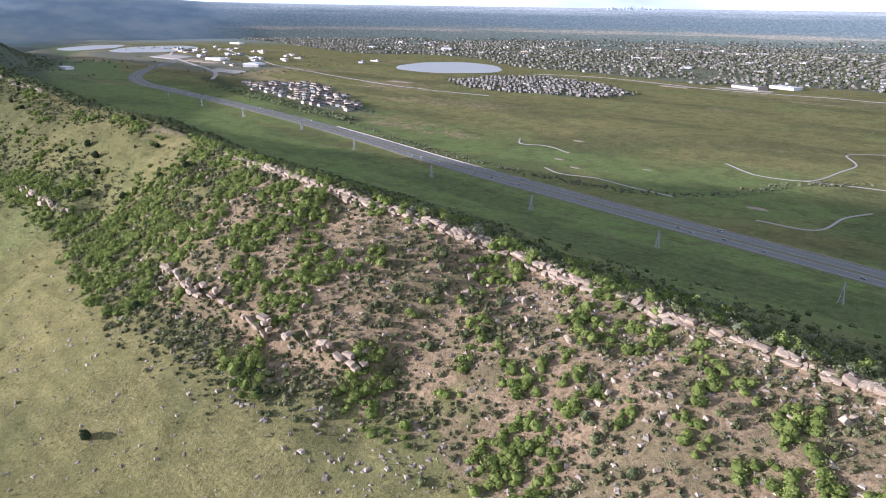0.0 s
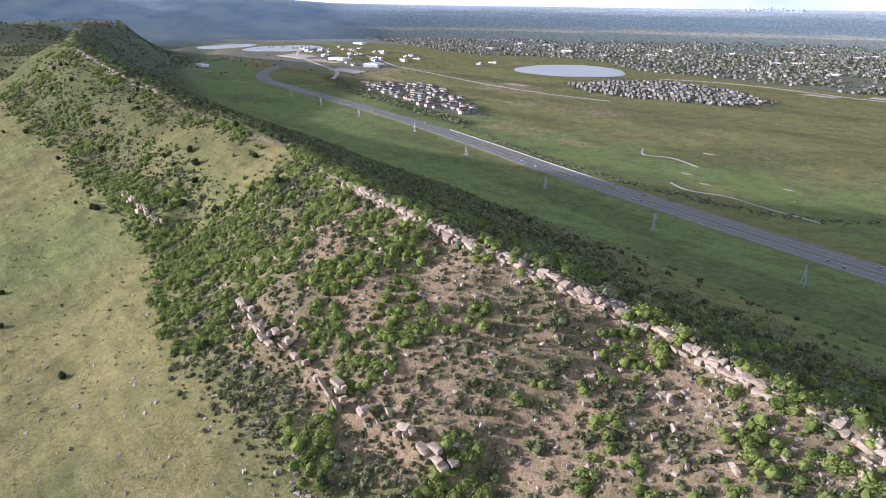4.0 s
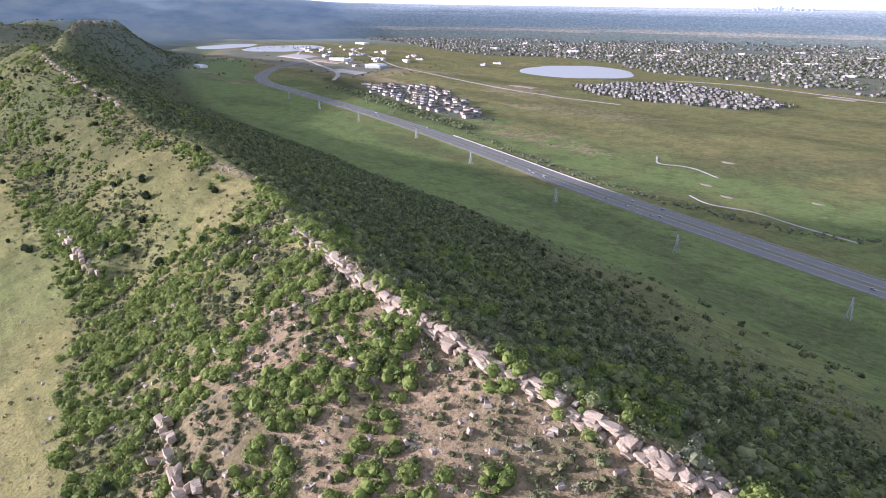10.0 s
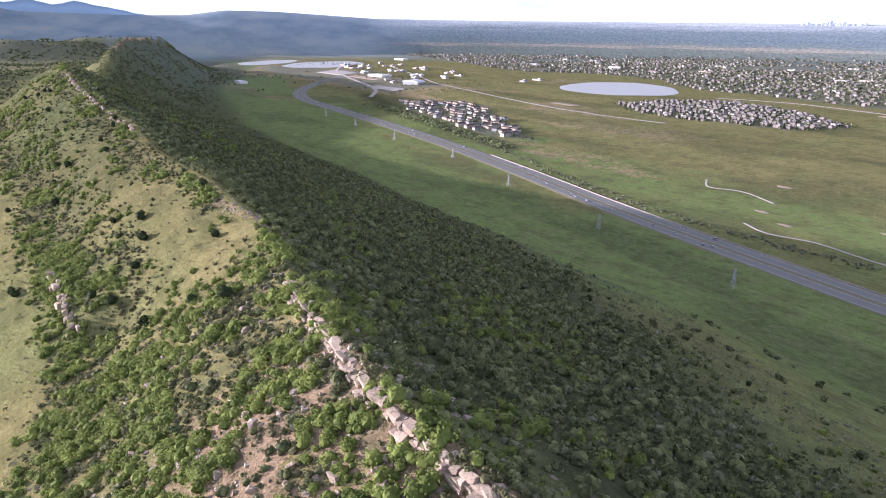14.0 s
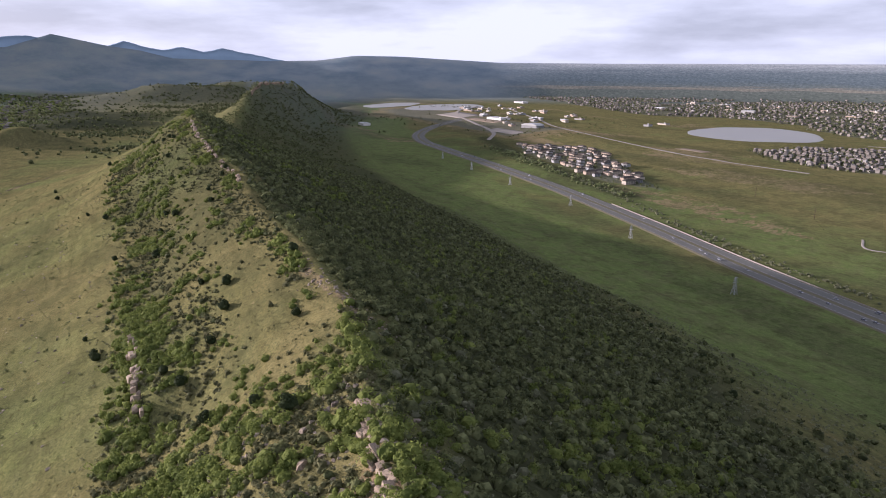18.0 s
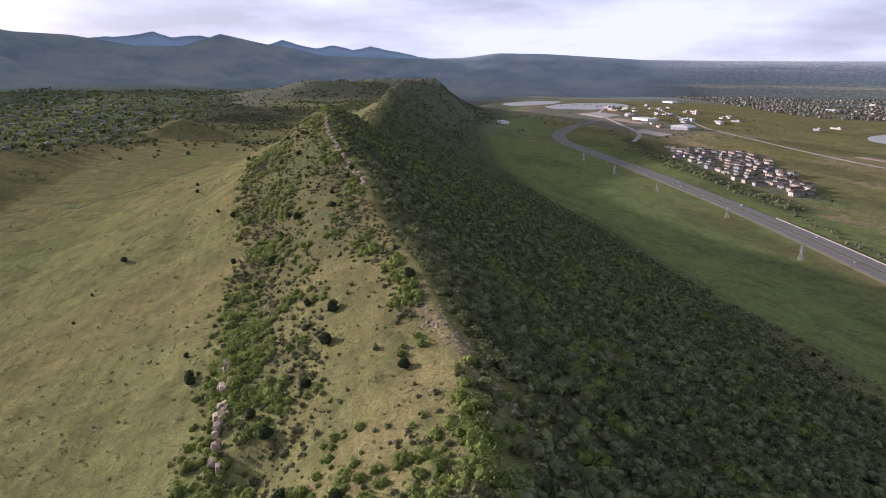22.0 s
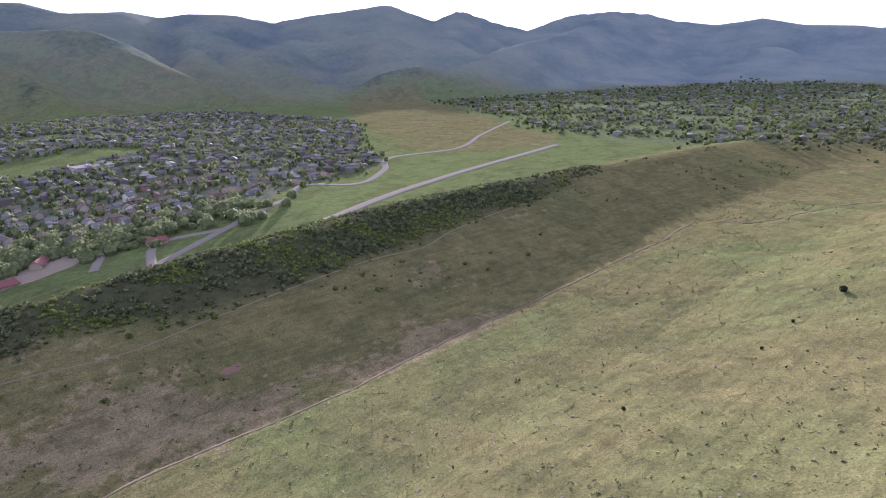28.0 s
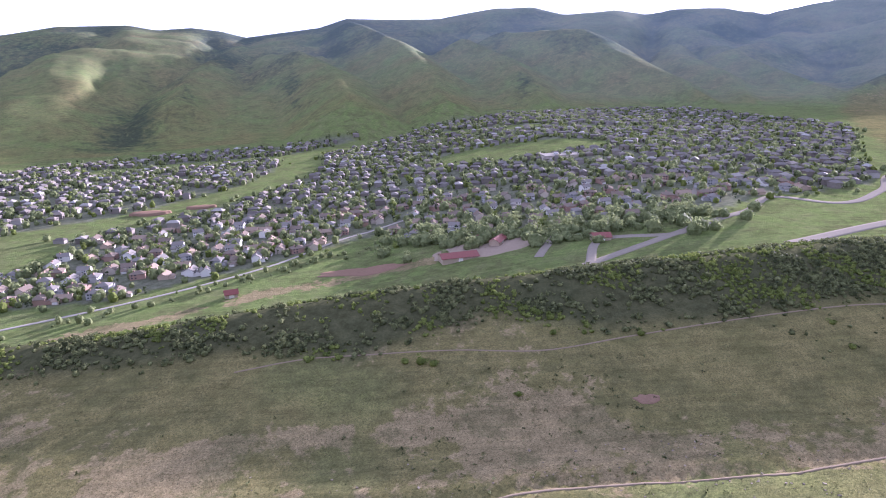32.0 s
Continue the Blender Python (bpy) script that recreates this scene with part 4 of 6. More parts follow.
BUSH = [leaf_cloud(84, 0.135, s, squash=0.95, lumps=7, spread=0.36, core=7) for s in range(7)]
LOW_BUSH = [leaf_cloud(21, 0.22, s + 40, squash=0.85, lumps=5, spread=0.34, core=4) for s in range(6)]
FAR_BUSH = [leaf_cloud(21, 0.24, s + 20, lumps=5, spread=0.36, squash=1.0, core=4) for s in range(7)]
MID_BUSH = [leaf_cloud(95, 0.14, s + 60, squash=0.95, lumps=7, spread=0.36, core=7) for s in range(6)]
SAGE_BUSH = [leaf_cloud(22, 0.29, s + 90, squash=0.75, lumps=4) for s in range(6)]
BLADES = [leaf_cloud(7, 0.42, s + 80, squash=0.4, lumps=2) for s in range(5)]


def bare(u, d):
    """How open the grassy shoulder and the paths between the thickets are."""
    a = np.exp(-(((u - 243) / 46) ** 4 + ((d + 15) / 22) ** 4))
    b = np.exp(-(((u - 300) / 45) ** 4 + ((d + 18) / 9) ** 4))
    c = np.exp(-(((u - 400) / 70) ** 4 + ((d + 26) / 10) ** 4))
    e = np.exp(-(((u - 560) / 90) ** 4 + ((d + 22) / 9) ** 4))
    island = np.exp(-(((u - 278) / 19) ** 4 + ((d + 10) / 7) ** 4))
    return 1 - 0.97 * np.clip(a + b + 0.9 * c + 0.8 * e - island, 0, 1)


def on_top(u, d, x, y):
    """Where plants grow between the crest and the lower ledge."""
    open_top = 1 - 0.30 * smooth(-46, -30, d) * (1 - smooth(-6, 0, d)) * (1 - smooth(70, 130, u))
    west = np.interp(u, [-200, 20, 60, 130, 300, 420, 760], [-50, -52, -60, -64, -62, -60, -64])
    return open_top * smooth(west - 8, west + 6, d) * (1 - smooth(1, 7, d)) * bare(u, d)


def mott(u, d, x, y):
    """Oak clumps: dense where the noise runs high, most of all above the shoulder and along the lower ledge."""
    full = 0.26 * smooth(120, 160, u) * (1 - smooth(205, 225, u)) + 0.14 * np.exp(-((d + 53) / 8) ** 2) + 0.07 * smooth(60, 130, u) * (1 - smooth(330, 420, u))
    return smooth(0.13, 0.24, fbm(x, y, 10, 41, 3) + full)


def east_side(u, d, x, y):
    patch = 0.55 + 0.45 * smooth(-0.25, 0.2, fbm(x, y, 55, 51, 3))
    edge = np.interp(u, SCRUB_U, SCRUB_D) + 22 * value_noise(u, 0 * u, 60, 7)
    return patch * smooth(0, 4, d) * (1 - 0.95 * smooth(edge - 30, edge + 20, d)) * (1 - 0.97 * np.exp(-(((u - 248) / 30) ** 4 + ((d - 0) / 4) ** 4)))


p = scatter(30000, -230, 700, -75, 10, lambda u, d, x, y: on_top(u, d, x, y) * mott(u, d, x, y) * (1 - 0.3 * smooth(330, 420, u)), 1)
q = scatter(900, 238, 314, -56, -34, lambda u, d, x, y: np.exp(-((d + 57.5 + 2 * value_noise(u, 0 * u, 9, 75)) / 3.2) ** 2) * smooth(-0.5, 0.1, fbm(x, y, 12, 76, 2)), 77)
p = np.concatenate([p, q])
thicket("scrub_oak", OAK, p, sizes(len(p), 0.7, 2.2, 2, 1.3), BUSH, "green scrub oak thickets among rocks on the ridge top")
p = scatter(50000, -190, 640, -78, 10, lambda u, d, x, y: 0.95 * (1 - 0.6 * smooth(190, 330, u)) * on_top(u, d, x, y) * (1 - 0.85 * mott(u, d, x, y)) * (0.45 + 0.55 * smooth(-0.3, 0.1, fbm(x, y, 24, 45, 3))), 5)
k = np.random.default_rng(9).uniform(0, 1, len(p)) < 0.05
thicket("mountain_mahogany", MAHOGANY, p[~k], sizes((~k).sum(), 0.40, 1.30, 2, 1.6), LOW_BUSH, "small olive rounded shrubs on stony soil of the ridge top")
thicket("lone_oak", DARK_OAK, p[k], sizes(k.sum(), 1.0, 2.1, 8), BUSH, "single dark green oak shrubs on the ridge top")
p = scatter(15000, -230, 760, -84, 8, lambda u, d, x, y: (0.55 + 0.45 * fbm(x, y, 25, 77)) * smooth(-78, -54, d) * bare(u, d), 3)
thicket("sagebrush", SAGE, p, sizes(len(p), 0.25, 0.8, 4), SAGE_BUSH, "grey-green sagebrush on stony soil")
p = scatter(22000, -300, 1000, 0, 300, east_side, 6)
pu, pv = to_ridge(p[:, 0], p[:, 1])
near = (pv - np.interp(pu, CREST_U, CREST_V) < 75) & (pu > -60) & (pu < 380)
light = near & (fbm(p[:, 0], p[:, 1], 24, 49, 3) + np.random.default_rng(12).normal(0, 0.15, len(p)) > 0.06)
near &= ~light
thicket("crest_oak", OAK, p[light], sizes(light.sum(), 0.9, 2.6, 6, 1.5), MID_BUSH, "green oak scrub just below the crest")
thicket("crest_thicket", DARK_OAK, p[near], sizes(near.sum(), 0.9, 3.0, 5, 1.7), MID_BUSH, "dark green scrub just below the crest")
near |= light
p = p[~near]
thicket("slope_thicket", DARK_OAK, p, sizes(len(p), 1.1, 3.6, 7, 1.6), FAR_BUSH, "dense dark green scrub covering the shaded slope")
p = scatter(3000, -150, 190, -14, 26, lambda u, d, x, y: smooth(0.4, 2.0, d) * (1 - smooth(9, 15, d)) * 0.85, 68)
k = np.random.default_rng(69).uniform(0, 1, len(p))
for name, mat, lo, hi, tone in (("crest_hedge", OAK, 0, 0.35, "green oak"), ("crest_brush", DARK_OAK, 0.35, 0.75, "dark green"), ("crest_mahogany", SAGE, 0.75, 1, "pale grey-green rounded")):
    q = p[(k >= lo) & (k < hi)]
    thicket(name, mat, q, sizes(len(q), 0.7, 2.0, 70, 1.4), BUSH, tone + " shrubs leaning against the crest ledge")
p = scatter(3200, -60, 420, 1, 85, lambda u, d, x, y: smooth(1, 5, d) * (1 - smooth(65, 85, d)) * (1 - 0.97 * np.exp(-(((u - 240) / 40) ** 4 + (d / 6) ** 4))), 4)
thicket("crest_scrub", DARK_OAK, p, sizes(len(p), 0.7, 2.0, 5), LOW_BUSH, "low dark scrub filling the gaps below the crest")
p = scatter(1500, 228, 345, 0, 45, lambda u, d, x, y: smooth(1.5, 4.5, d) * (1 - smooth(38, 45, d)) * (1 - np.exp(-((d - np.interp(u, [205, 220, 234, 245, 270], [14, 6, 1, -2, -4])) / 3.5) ** 2)), 78)
thicket("brow_thicket", DARK_OAK, p, sizes(len(p), 0.9, 2.4, 79, 1.5), MID_BUSH, "dark green scrub over the brow of the shaded slope")
p = scatter(6500, -60, 470, 8, 200, lambda u, d, x, y: 0.7 * smooth(8, 14, d) * (1 - smooth(-50, -5, d - np.interp(u, SCRUB_U, SCRUB_D))), 46)
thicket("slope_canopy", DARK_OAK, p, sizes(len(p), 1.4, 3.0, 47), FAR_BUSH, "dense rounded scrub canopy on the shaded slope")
p = scatter(6000, -200, 700, 6, 240, lambda u, d, x, y: east_side(u, d, x, y) * (0.3 + 0.7 * smooth(0.0, 0.35, fbm(x, y, 60, 94, 3))), 9)
thicket("slope_mahogany", SAGE, p, sizes(len(p), 0.8, 2.2, 14), FAR_BUSH, "grey-green rounded shrubs between the dark scrub")
p = scatter(13000, -300, 760, 2, 240, lambda u, d, x, y: east_side(u, d, x, y) * smooth(0.02, 0.32, fbm(x, y, 40, 93, 3)), 8)
thicket("slope_scrub_oak", OAK, p, sizes(len(p), 1.0, 2.8, 9), FAR_BUSH, "brighter green oak clumps on the shaded slope")
p = scatter(34000, -300, 900, 60, 380, lambda u, d, x, y: smooth(-50, 0, d - np.interp(u, SCRUB_U, SCRUB_D)) * (1 - smooth(50, 105, d - np.interp(u, SCRUB_U, SCRUB_D))), 10)
thicket("lower_sagebrush", SAGE, p, sizes(len(p), 0.5, 1.35, 11), BLADES, "grey sagebrush at the foot of the slope")
p = scatter(9000, -300, 900, 60, 380, lambda u, d, x, y: 0.5 * smooth(-40, 0, d - np.interp(u, SCRUB_U, SCRUB_D)) * (1 - smooth(0, 75, d - np.interp(u, SCRUB_U, SCRUB_D))), 15)
thicket("foot_scrub", DARK_OAK, p, sizes(len(p), 0.7, 2.4, 16, 2.0), FAR_BUSH, "scattered dark shrubs along the foot of the slope")
p = scatter(24000, 850, 3100, -60, 1000, lambda u, d, x, y: smooth(-60, 0, d) * (1 - smooth(150, 280, d)) * (0.35 + 0.65 * smooth(-0.15, 0.2, fbm(x, y, 70, 55, 3))), 12)
thicket("far_ridge_scrub", DARK_OAK, p, sizes(len(p), 2.4, 5.4, 13), SAGE_BUSH, "dark scrub on the farther ridge")
p = scatter(23000, -160, 760, -466, -352, lambda u, d, x, y: (0.12 + 0.88 * smooth(-0.25, 0.15, fbm(x, y, 30, 71, 3))) * (1 - 0.6 * smooth(560, 720, u)) * (1 - smooth(-10, 5, to_ridge(x, y)[1] - np.interp(u, THICKET_U, THICKET_V))), 14)
k = fbm(p[:, 0], p[:, 1], 22, 73, 3) > 0.16
thicket("bank_dark_oak", DARK_OAK, p[~k], sizes((~k).sum(), 1.0, 2.9, 15), LOW_BUSH, "dark green scrub oak thicket along the low bank")
p = p[k]
thicket("bank_oak", OAK, p, sizes(len(p), 0.7, 2.2, 15), LOW_BUSH, "green scrub oak thicket along the low bank")
p = scatter(500, 350, 1150, -440, -330, lambda u, d, x, y: smooth(0.12, 0.4, fbm(x, y, 80, 72, 3)), 16)
thicket("bank_scrub", DARK_OAK, p, sizes(len(p), 0.8, 2.4, 17), FAR_BUSH, "dark scrub patches on the grassy bank")
p = scatter(48000, -200, 800, -360, -55, lambda u, d, x, y: 0.8 * (0.5 + 0.5 * smooth(-0.3, 0.3, fbm(x, y, 30, 137, 3))), 18)
thicket("grass_tufts", TUFT, p, sizes(len(p), 0.15, 0.55, 19, 2.2), BLADES, "dry and green grass tufts on the open slope", "grass")
p = scatter(11000, -200, 900, -350, -55, lambda u, d, x, y: 0.12 + 0.88 * smooth(-0.05, 0.4, fbm(x, y, 70, 79, 3)), 20)
thicket("low_shrubs", DARK_OAK, p, sizes(len(p), 0.3, 1.35, 21, 2.2), BLADES, "small dark shrubs dotted over the grass")
p = scatter(3600, 180, 420, -34, 14, lambda u, d, x, y: 0.85 + 0 * u, 66)
thicket("shoulder_tufts", TUFT, p, sizes(len(p), 0.12, 0.5, 67, 2.0), BLADES, "dry bunch grass on the bare shoulder", "grass")
p = scatter(800, -200, 1300, 560, 640, lambda u, d, x, y: np.exp(-(off_line(*to_ridge(x, y), [(1300, 780), (900, 655), (691, 607), (529, 562), (420, 552), (320, 566), (246, 582), (172, 650), (124, 760), (61, 800)]) / 7) ** 2), 22)
q = scatter(12000, 30, 1500, 540, 840, lambda u, d, x, y: np.exp(-(off_line(*to_ridge(x, y), [(1500, 800), (1250, 745), (1000, 700), (691, 612), (529, 578), (420, 566), (320, 572), (246, 588), (172, 650), (124, 760), (61, 805)]) / 8) ** 2), 23)
p = np.concatenate([p, q])
thicket("creek_willows", SAGE, p, sizes(len(p), 1.0, 3.6, 24), FAR_BUSH, "bare and leafing willows along the creek", "trees")
p = scatter(900, 900, 1600, 680, 800, lambda u, d, x, y: np.exp(-((to_ridge(x, y)[1] - np.interp(to_ridge(x, y)[0], [900, 1250, 1600], [690, 735, 800])) / 18) ** 2), 25)
thicket("roadside_trees", SPRING, p, sizes(len(p), 2.0, 5.5, 26), FAR_BUSH, "pale green trees beside the highway", "trees")


def juniper(r, tall, seed):
    """A juniper: a tapered trunk with limbs under a dense dark crown."""
    crown = leaf_cloud(520, 0.12, seed, squash=tall, lumps=9, spread=0.26, dome=0.6, core=9) * r
    crown[:, :, 2] += 0.18 * r
    thing = tagged(new("juniper", None), "dark green juniper standing on dry grass", "tree", "junipers on the slopes")
    tr, ring, fc = [], 7, []
    g = np.random.default_rng(seed)
    for base, tip, w in [((0, 0, -0.3), (0, 0, tall * 0.8), 0.09)] + [((0, 0, 0.2 + 0.12 * k), tuple(g.normal(0, 0.35, 2)) + (0.45 + 0.1 * k,), 0.04) for k in range(4)]:
        base, tip = np.array(base) * r, np.array(tip) * r
        o = len(tr)
        for h in (0, 0.5, 1):
            c = base + (tip - base) * h
            tr += [tuple(c + w * r * (1 - 0.75 * h) * np.array((math.cos(a), math.sin(a), 0))) for a in np.arange(ring) * 2 * math.pi / ring]
        fc += [(o + h * ring + k, o + h * ring + (k + 1) % ring, o + (h + 1) * ring + (k + 1) % ring, o + (h + 1) * ring + k) for h in (0, 1) for k in range(ring)]
    new("trunk", mesh_from("trunk", tr, fc, BARK, True)).parent = thing
    new("crown", mesh_from("crown", crown.reshape(-1, 3), np.arange(len(crown) * 3).reshape(-1, 3), PINE)).parent = thing
    return thing


KINDS = [juniper(2.4, 1.15, 201), juniper(2.0, 1.35, 202), juniper(2.2, 1.0, 203)]
JUNIPERS = [(276, -16, 1.05), (292, -13, 1.1), (411, -5, 0.9), (435, -4, 0.7), (312, -20, 0.75), (241, 0, 0.8), (283, 9, 0.9), (373, -40, 0.7), (425, -53, 0.85), (505, -59, 0.9), (310, -58, 0.95), (514, -124, 1.1), (393, -34, 1.0), (447, -26, 0.9), (434, -22, 1.1), (430, -30, 0.8), (446, 5, 0.8), (454, 8, 0.9), (712, -61, 1.0), (698, -104, 0.9), (220, -28, 1.0), (188, -13, 1.1), (204, -18, 0.9), (128, -66, 0.9), (560, -30, 0.9), (610, -18, 1.0), (640, -25, 0.9), (588, -12, 0.8), (530, -70, 0.7), (250, -32, 1.0), (262, -36, 0.8), (330, -62, 0.6), (360, -150, 0.5), (300, -118, 0.45), (60, -66, 0.8), (20, -82, 0.9), (305, -57, 0.9), (470, -131, 0.5), (433, -130, 0.45), (657, -99, 0.9), (243, -108, 0.6), (273, -104, 0.7), (172, -98, 0.7), (93, -98, 0.9), (297, 224, 1.0), (242, 183, 1.0), (310, 236, 0.8), (262, 205, 0.7), (330, 215, 0.8), (200, 172, 0.9), (360, 246, 0.8), (395, 262, 0.8), (150, 176, 0.7), (538, -19, 0.9), (601, -14, 0.9), (395, -33, 0.9), (261, -22, 0.9)]
for n, (ju, jv, js) in enumerate(JUNIPERS):
    x, y = from_ridge(ju, jv)
    m = pose(x, y, on_ground(x, y), 0, 0, 47 * n)
    if n < 3:
        KINDS[n].matrix_basis = m @ Matrix.Scale(js, 4)
    else:
        k = copy_thing(KINDS[n % 3], m)
        k.matrix_basis = m @ Matrix.Scale(js, 4)

SHRUB = None
for n, (su, sv, sr) in enumerate([(187, -353, 3.2), (193, -351, 2.6), (180, -354, 2.4), (229, -327, 2.0), (254, -368, 2.4), (296, -362, 2.4), (394, -361, 2.2), (393, -343, 2.3), (469, -343, 2.0), (479, -331, 1.7), (523, -332, 2.2), (431, -347, 1.5), (446, -335, 1.6), (498, -346, 1.6), (560, -350, 2.0)]):
    x, y = from_ridge(su, sv)
    m = pose(x, y, on_ground(x, y) - 0.15, 0, 0, 67 * n) @ Matrix.Scale(sr, 4)
    if SHRUB is None:
        SHRUB = tagged(new("shrub"), "rounded green shrub on the valley slope", "shrub", "single shrubs on the valley slope")
        tris = leaf_cloud(420, 0.10, 333, squash=1.0, lumps=8, spread=0.36, core=9)
        new("crown", mesh_from("crown", tris.reshape(-1, 3), np.arange(len(tris) * 3).reshape(-1, 3), OAK)).parent = SHRUB
        stem = [(0.06 * math.cos(a), 0.06 * math.sin(a), z) for z in (-0.3, 0.5) for a in np.arange(6) * math.pi / 3]
        new("stem", mesh_from("stem", stem, [(k, (k + 1) % 6, 6 + (k + 1) % 6, 6 + k) for k in range(6)], BARK)).parent = SHRUB
        SHRUB.matrix_basis = m
    else:
        copy_thing(SHRUB, m).matrix_basis = m

# ---- sandstone ----
def block(seed, flat=0.5, long=1.6):
    """An angular broken piece of sandstone about 1 m high, with flat fracture faces."""
    g = np.random.default_rng(seed)
    pts = g.uniform(-0.5, 0.5, (40, 3))
    side = g.integers(0, 3, 40)
    pts[np.arange(40), side] = np.sign(pts[np.arange(40), side]) * g.uniform(0.45, 0.5, 40)
    tilt = g.normal(0, 0.22, 2)
    bm = bmesh.new()
    for q in pts:
        bm.verts.new((q[0] * long, q[1] + 0.3 * tilt[1] * q[0], (q[2] + tilt[0] * q[0] + tilt[1] * q[1]) * flat * 1.7))
    got = bmesh.ops.convex_hull(bm, input=bm.verts)
    bmesh.ops.delete(bm, geom=list({k for k in got["geom_interior"] + got["geom_unused"] if isinstance(k, bmesh.types.BMVert)}), context="VERTS")
    bmesh.ops.dissolve_limit(bm, angle_limit=radians(11), verts=bm.verts[:], edges=bm.edges[:])
    bmesh.ops.bevel(bm, geom=bm.edges[:], offset=0.02, segments=1, affect="EDGES")
    bmesh.ops.recalc_face_normals(bm, faces=bm.faces)
    me = bpy.data.meshes.new("rock")
    bm.to_mesh(me)
    bm.free()
    me.materials.append(ROCK)
    return me


BLOCKS = [block(300 + k, 0.42 + 0.06 * (k % 4), 1.2 + 0.2 * (k % 3)) for k in range(24)]
RIDGE_TURN = math.degrees(math.atan2(ALONG[1], ALONG[0]))


def outcrop(name, label, u0, u1, line, tall, seed, limit=150, dip=12, courses=3, gap=0.12, rise=0.3, wander=0.25):
    """A broken cliff of stacked sandstone slabs along a ledge, its top flush with the ground above."""
    g = random.Random(seed)
    uu = (u0 + u1) / 2
    cx, cy = from_ridge(uu, float(np.interp(uu, CREST_U, CREST_V)) + line)
    thing = tagged(new(name), label, "rock outcrop", "sandstone ledges on the ridge")
    thing.location = (cx, cy, on_ground(cx, cy))
    for course in range(courses):
        u, made = u0 + g.uniform(0, 2), 0
        while u < u1 and made < limit:
            long = 0.9 + 2.9 * g.random() ** 1.5
            broken = 0.5 + 0.5 * math.sin(u * 0.19 + seed) * math.sin(u * 0.057 + 2 * seed)
            if g.random() < gap + 0.5 * broken * gap + 0.14 * course:
                u += long
                continue
            v = float(np.interp(u, CREST_U, CREST_V)) + line - 0.5 - 0.55 * course + g.gauss(0, wander)
            x, y = from_ridge(u, v)
            tx, ty = from_ridge(u, v + 3.0 + 0.5 * course)
            high = tall * g.uniform(0.7, 1.25)
            top = on_ground(tx, ty) + rise + g.gauss(0, 0.14) - 0.78 * tall * course
            top = max(top, on_ground(x, y) + 0.35 * high)
            deep = g.uniform(1.3, 2.1)
            ob = new("rock", BLOCKS[g.randrange(24)])
            m = pose(x, y, top - high / 2, -dip * g.uniform(0.3, 1.3), g.gauss(0, 4), RIDGE_TURN + g.gauss(0, 7))
            ob.parent = thing
            ob.matrix_basis = Matrix.Translation(-thing.location) @ m @ Matrix.Diagonal((long / 1.2, deep, high / 0.78, 1))
            made += 1
            u += long * g.uniform(0.55, 0.8)
    return thing


CREST_LABEL = "pale pink sandstone ledge broken into blocks along the crest"
outcrop("crest_ledge", CREST_LABEL, -130, 30, -0.4, 1.05, 1, 120, gap=0.2)
outcrop("crest_ledge", CREST_LABEL, 30, 112, -0.5, 1.15, 2, 90, gap=0.12)
outcrop("crest_ledge", "long jagged sandstone ledge at the end of the crest", 112, 173, -0.6, 1.2, 3, 90, gap=0.1)
outcrop("lower_ledge", "upright pinkish sandstone slabs in a line below the crest", 38, 134, -45, 1.4, 4, 80, 6, gap=0.5, rise=0.8, wander=0.9)
outcrop("lower_ledge", "weathered sandstone cliff band among green scrub", 246, 304, -55.5, 1.9, 5, 90, 5, courses=2, gap=0.42, rise=0.2, wander=0.8)
outcrop("crest_ledge", "reddish rock rim along the upper crest", 420, 620, -2, 1.2, 7, 80, gap=0.5)
outcrop("far_ledge", "reddish rock rim along the farther ridge", 1950, 2450, 10, 7.0, 8, 130, gap=0.3)

# loose boulders, and stones too many to count
g = random.Random(11)
for n in range(210):
    bu, bd = g.uniform(-150, 175), -abs(g.gauss(0, 1)) * 24 - 3
    if bd < -60:
        bd = g.uniform(-60, -4)
    x, y = from_ridge(bu, float(np.interp(bu, CREST_U, CREST_V)) + bd)
    s = g.uniform(0.5, 1.3) if n % 4 else g.uniform(1.1, 2.0)
    ob = tagged(new("boulder", BLOCKS[g.randrange(24)]), "pale weathered sandstone boulder on stony soil", "boulder", "boulders on the ridge top")
    up = g.random() < 0.35
    ob.matrix_basis = pose(x, y, on_ground(x, y) + s * (0.3 if up else 0.12), (70 if up else 0) + g.gauss(0, 18), g.gauss(0, 18), g.uniform(0, 360)) @ Matrix.Diagonal((s, s * 0.85, s * g.uniform(0.6, 0.95), 1))


def pebble(seed):
    g = np.random.default_rng(seed)
    c = np.array([(-1, -1, -0.4), (1, -1, -0.4), (1, 1, -0.4), (-1, 1, -0.4), (-0.6, -0.6, 0.6), (0.6, -0.6, 0.6), (0.6, 0.6, 0.6), (-0.6, 0.6, 0.6)], float)
    c = c * (1, 0.7, 0.7) + g.normal(0, 0.16, (8, 3))
    return c[np.array([(0, 1, 5, 4), (1, 2, 6, 5), (2, 3, 7, 6), (3, 0, 4, 7), (4, 5, 6, 7)])]


PEBBLES = [pebble(s) for s in range(6)]


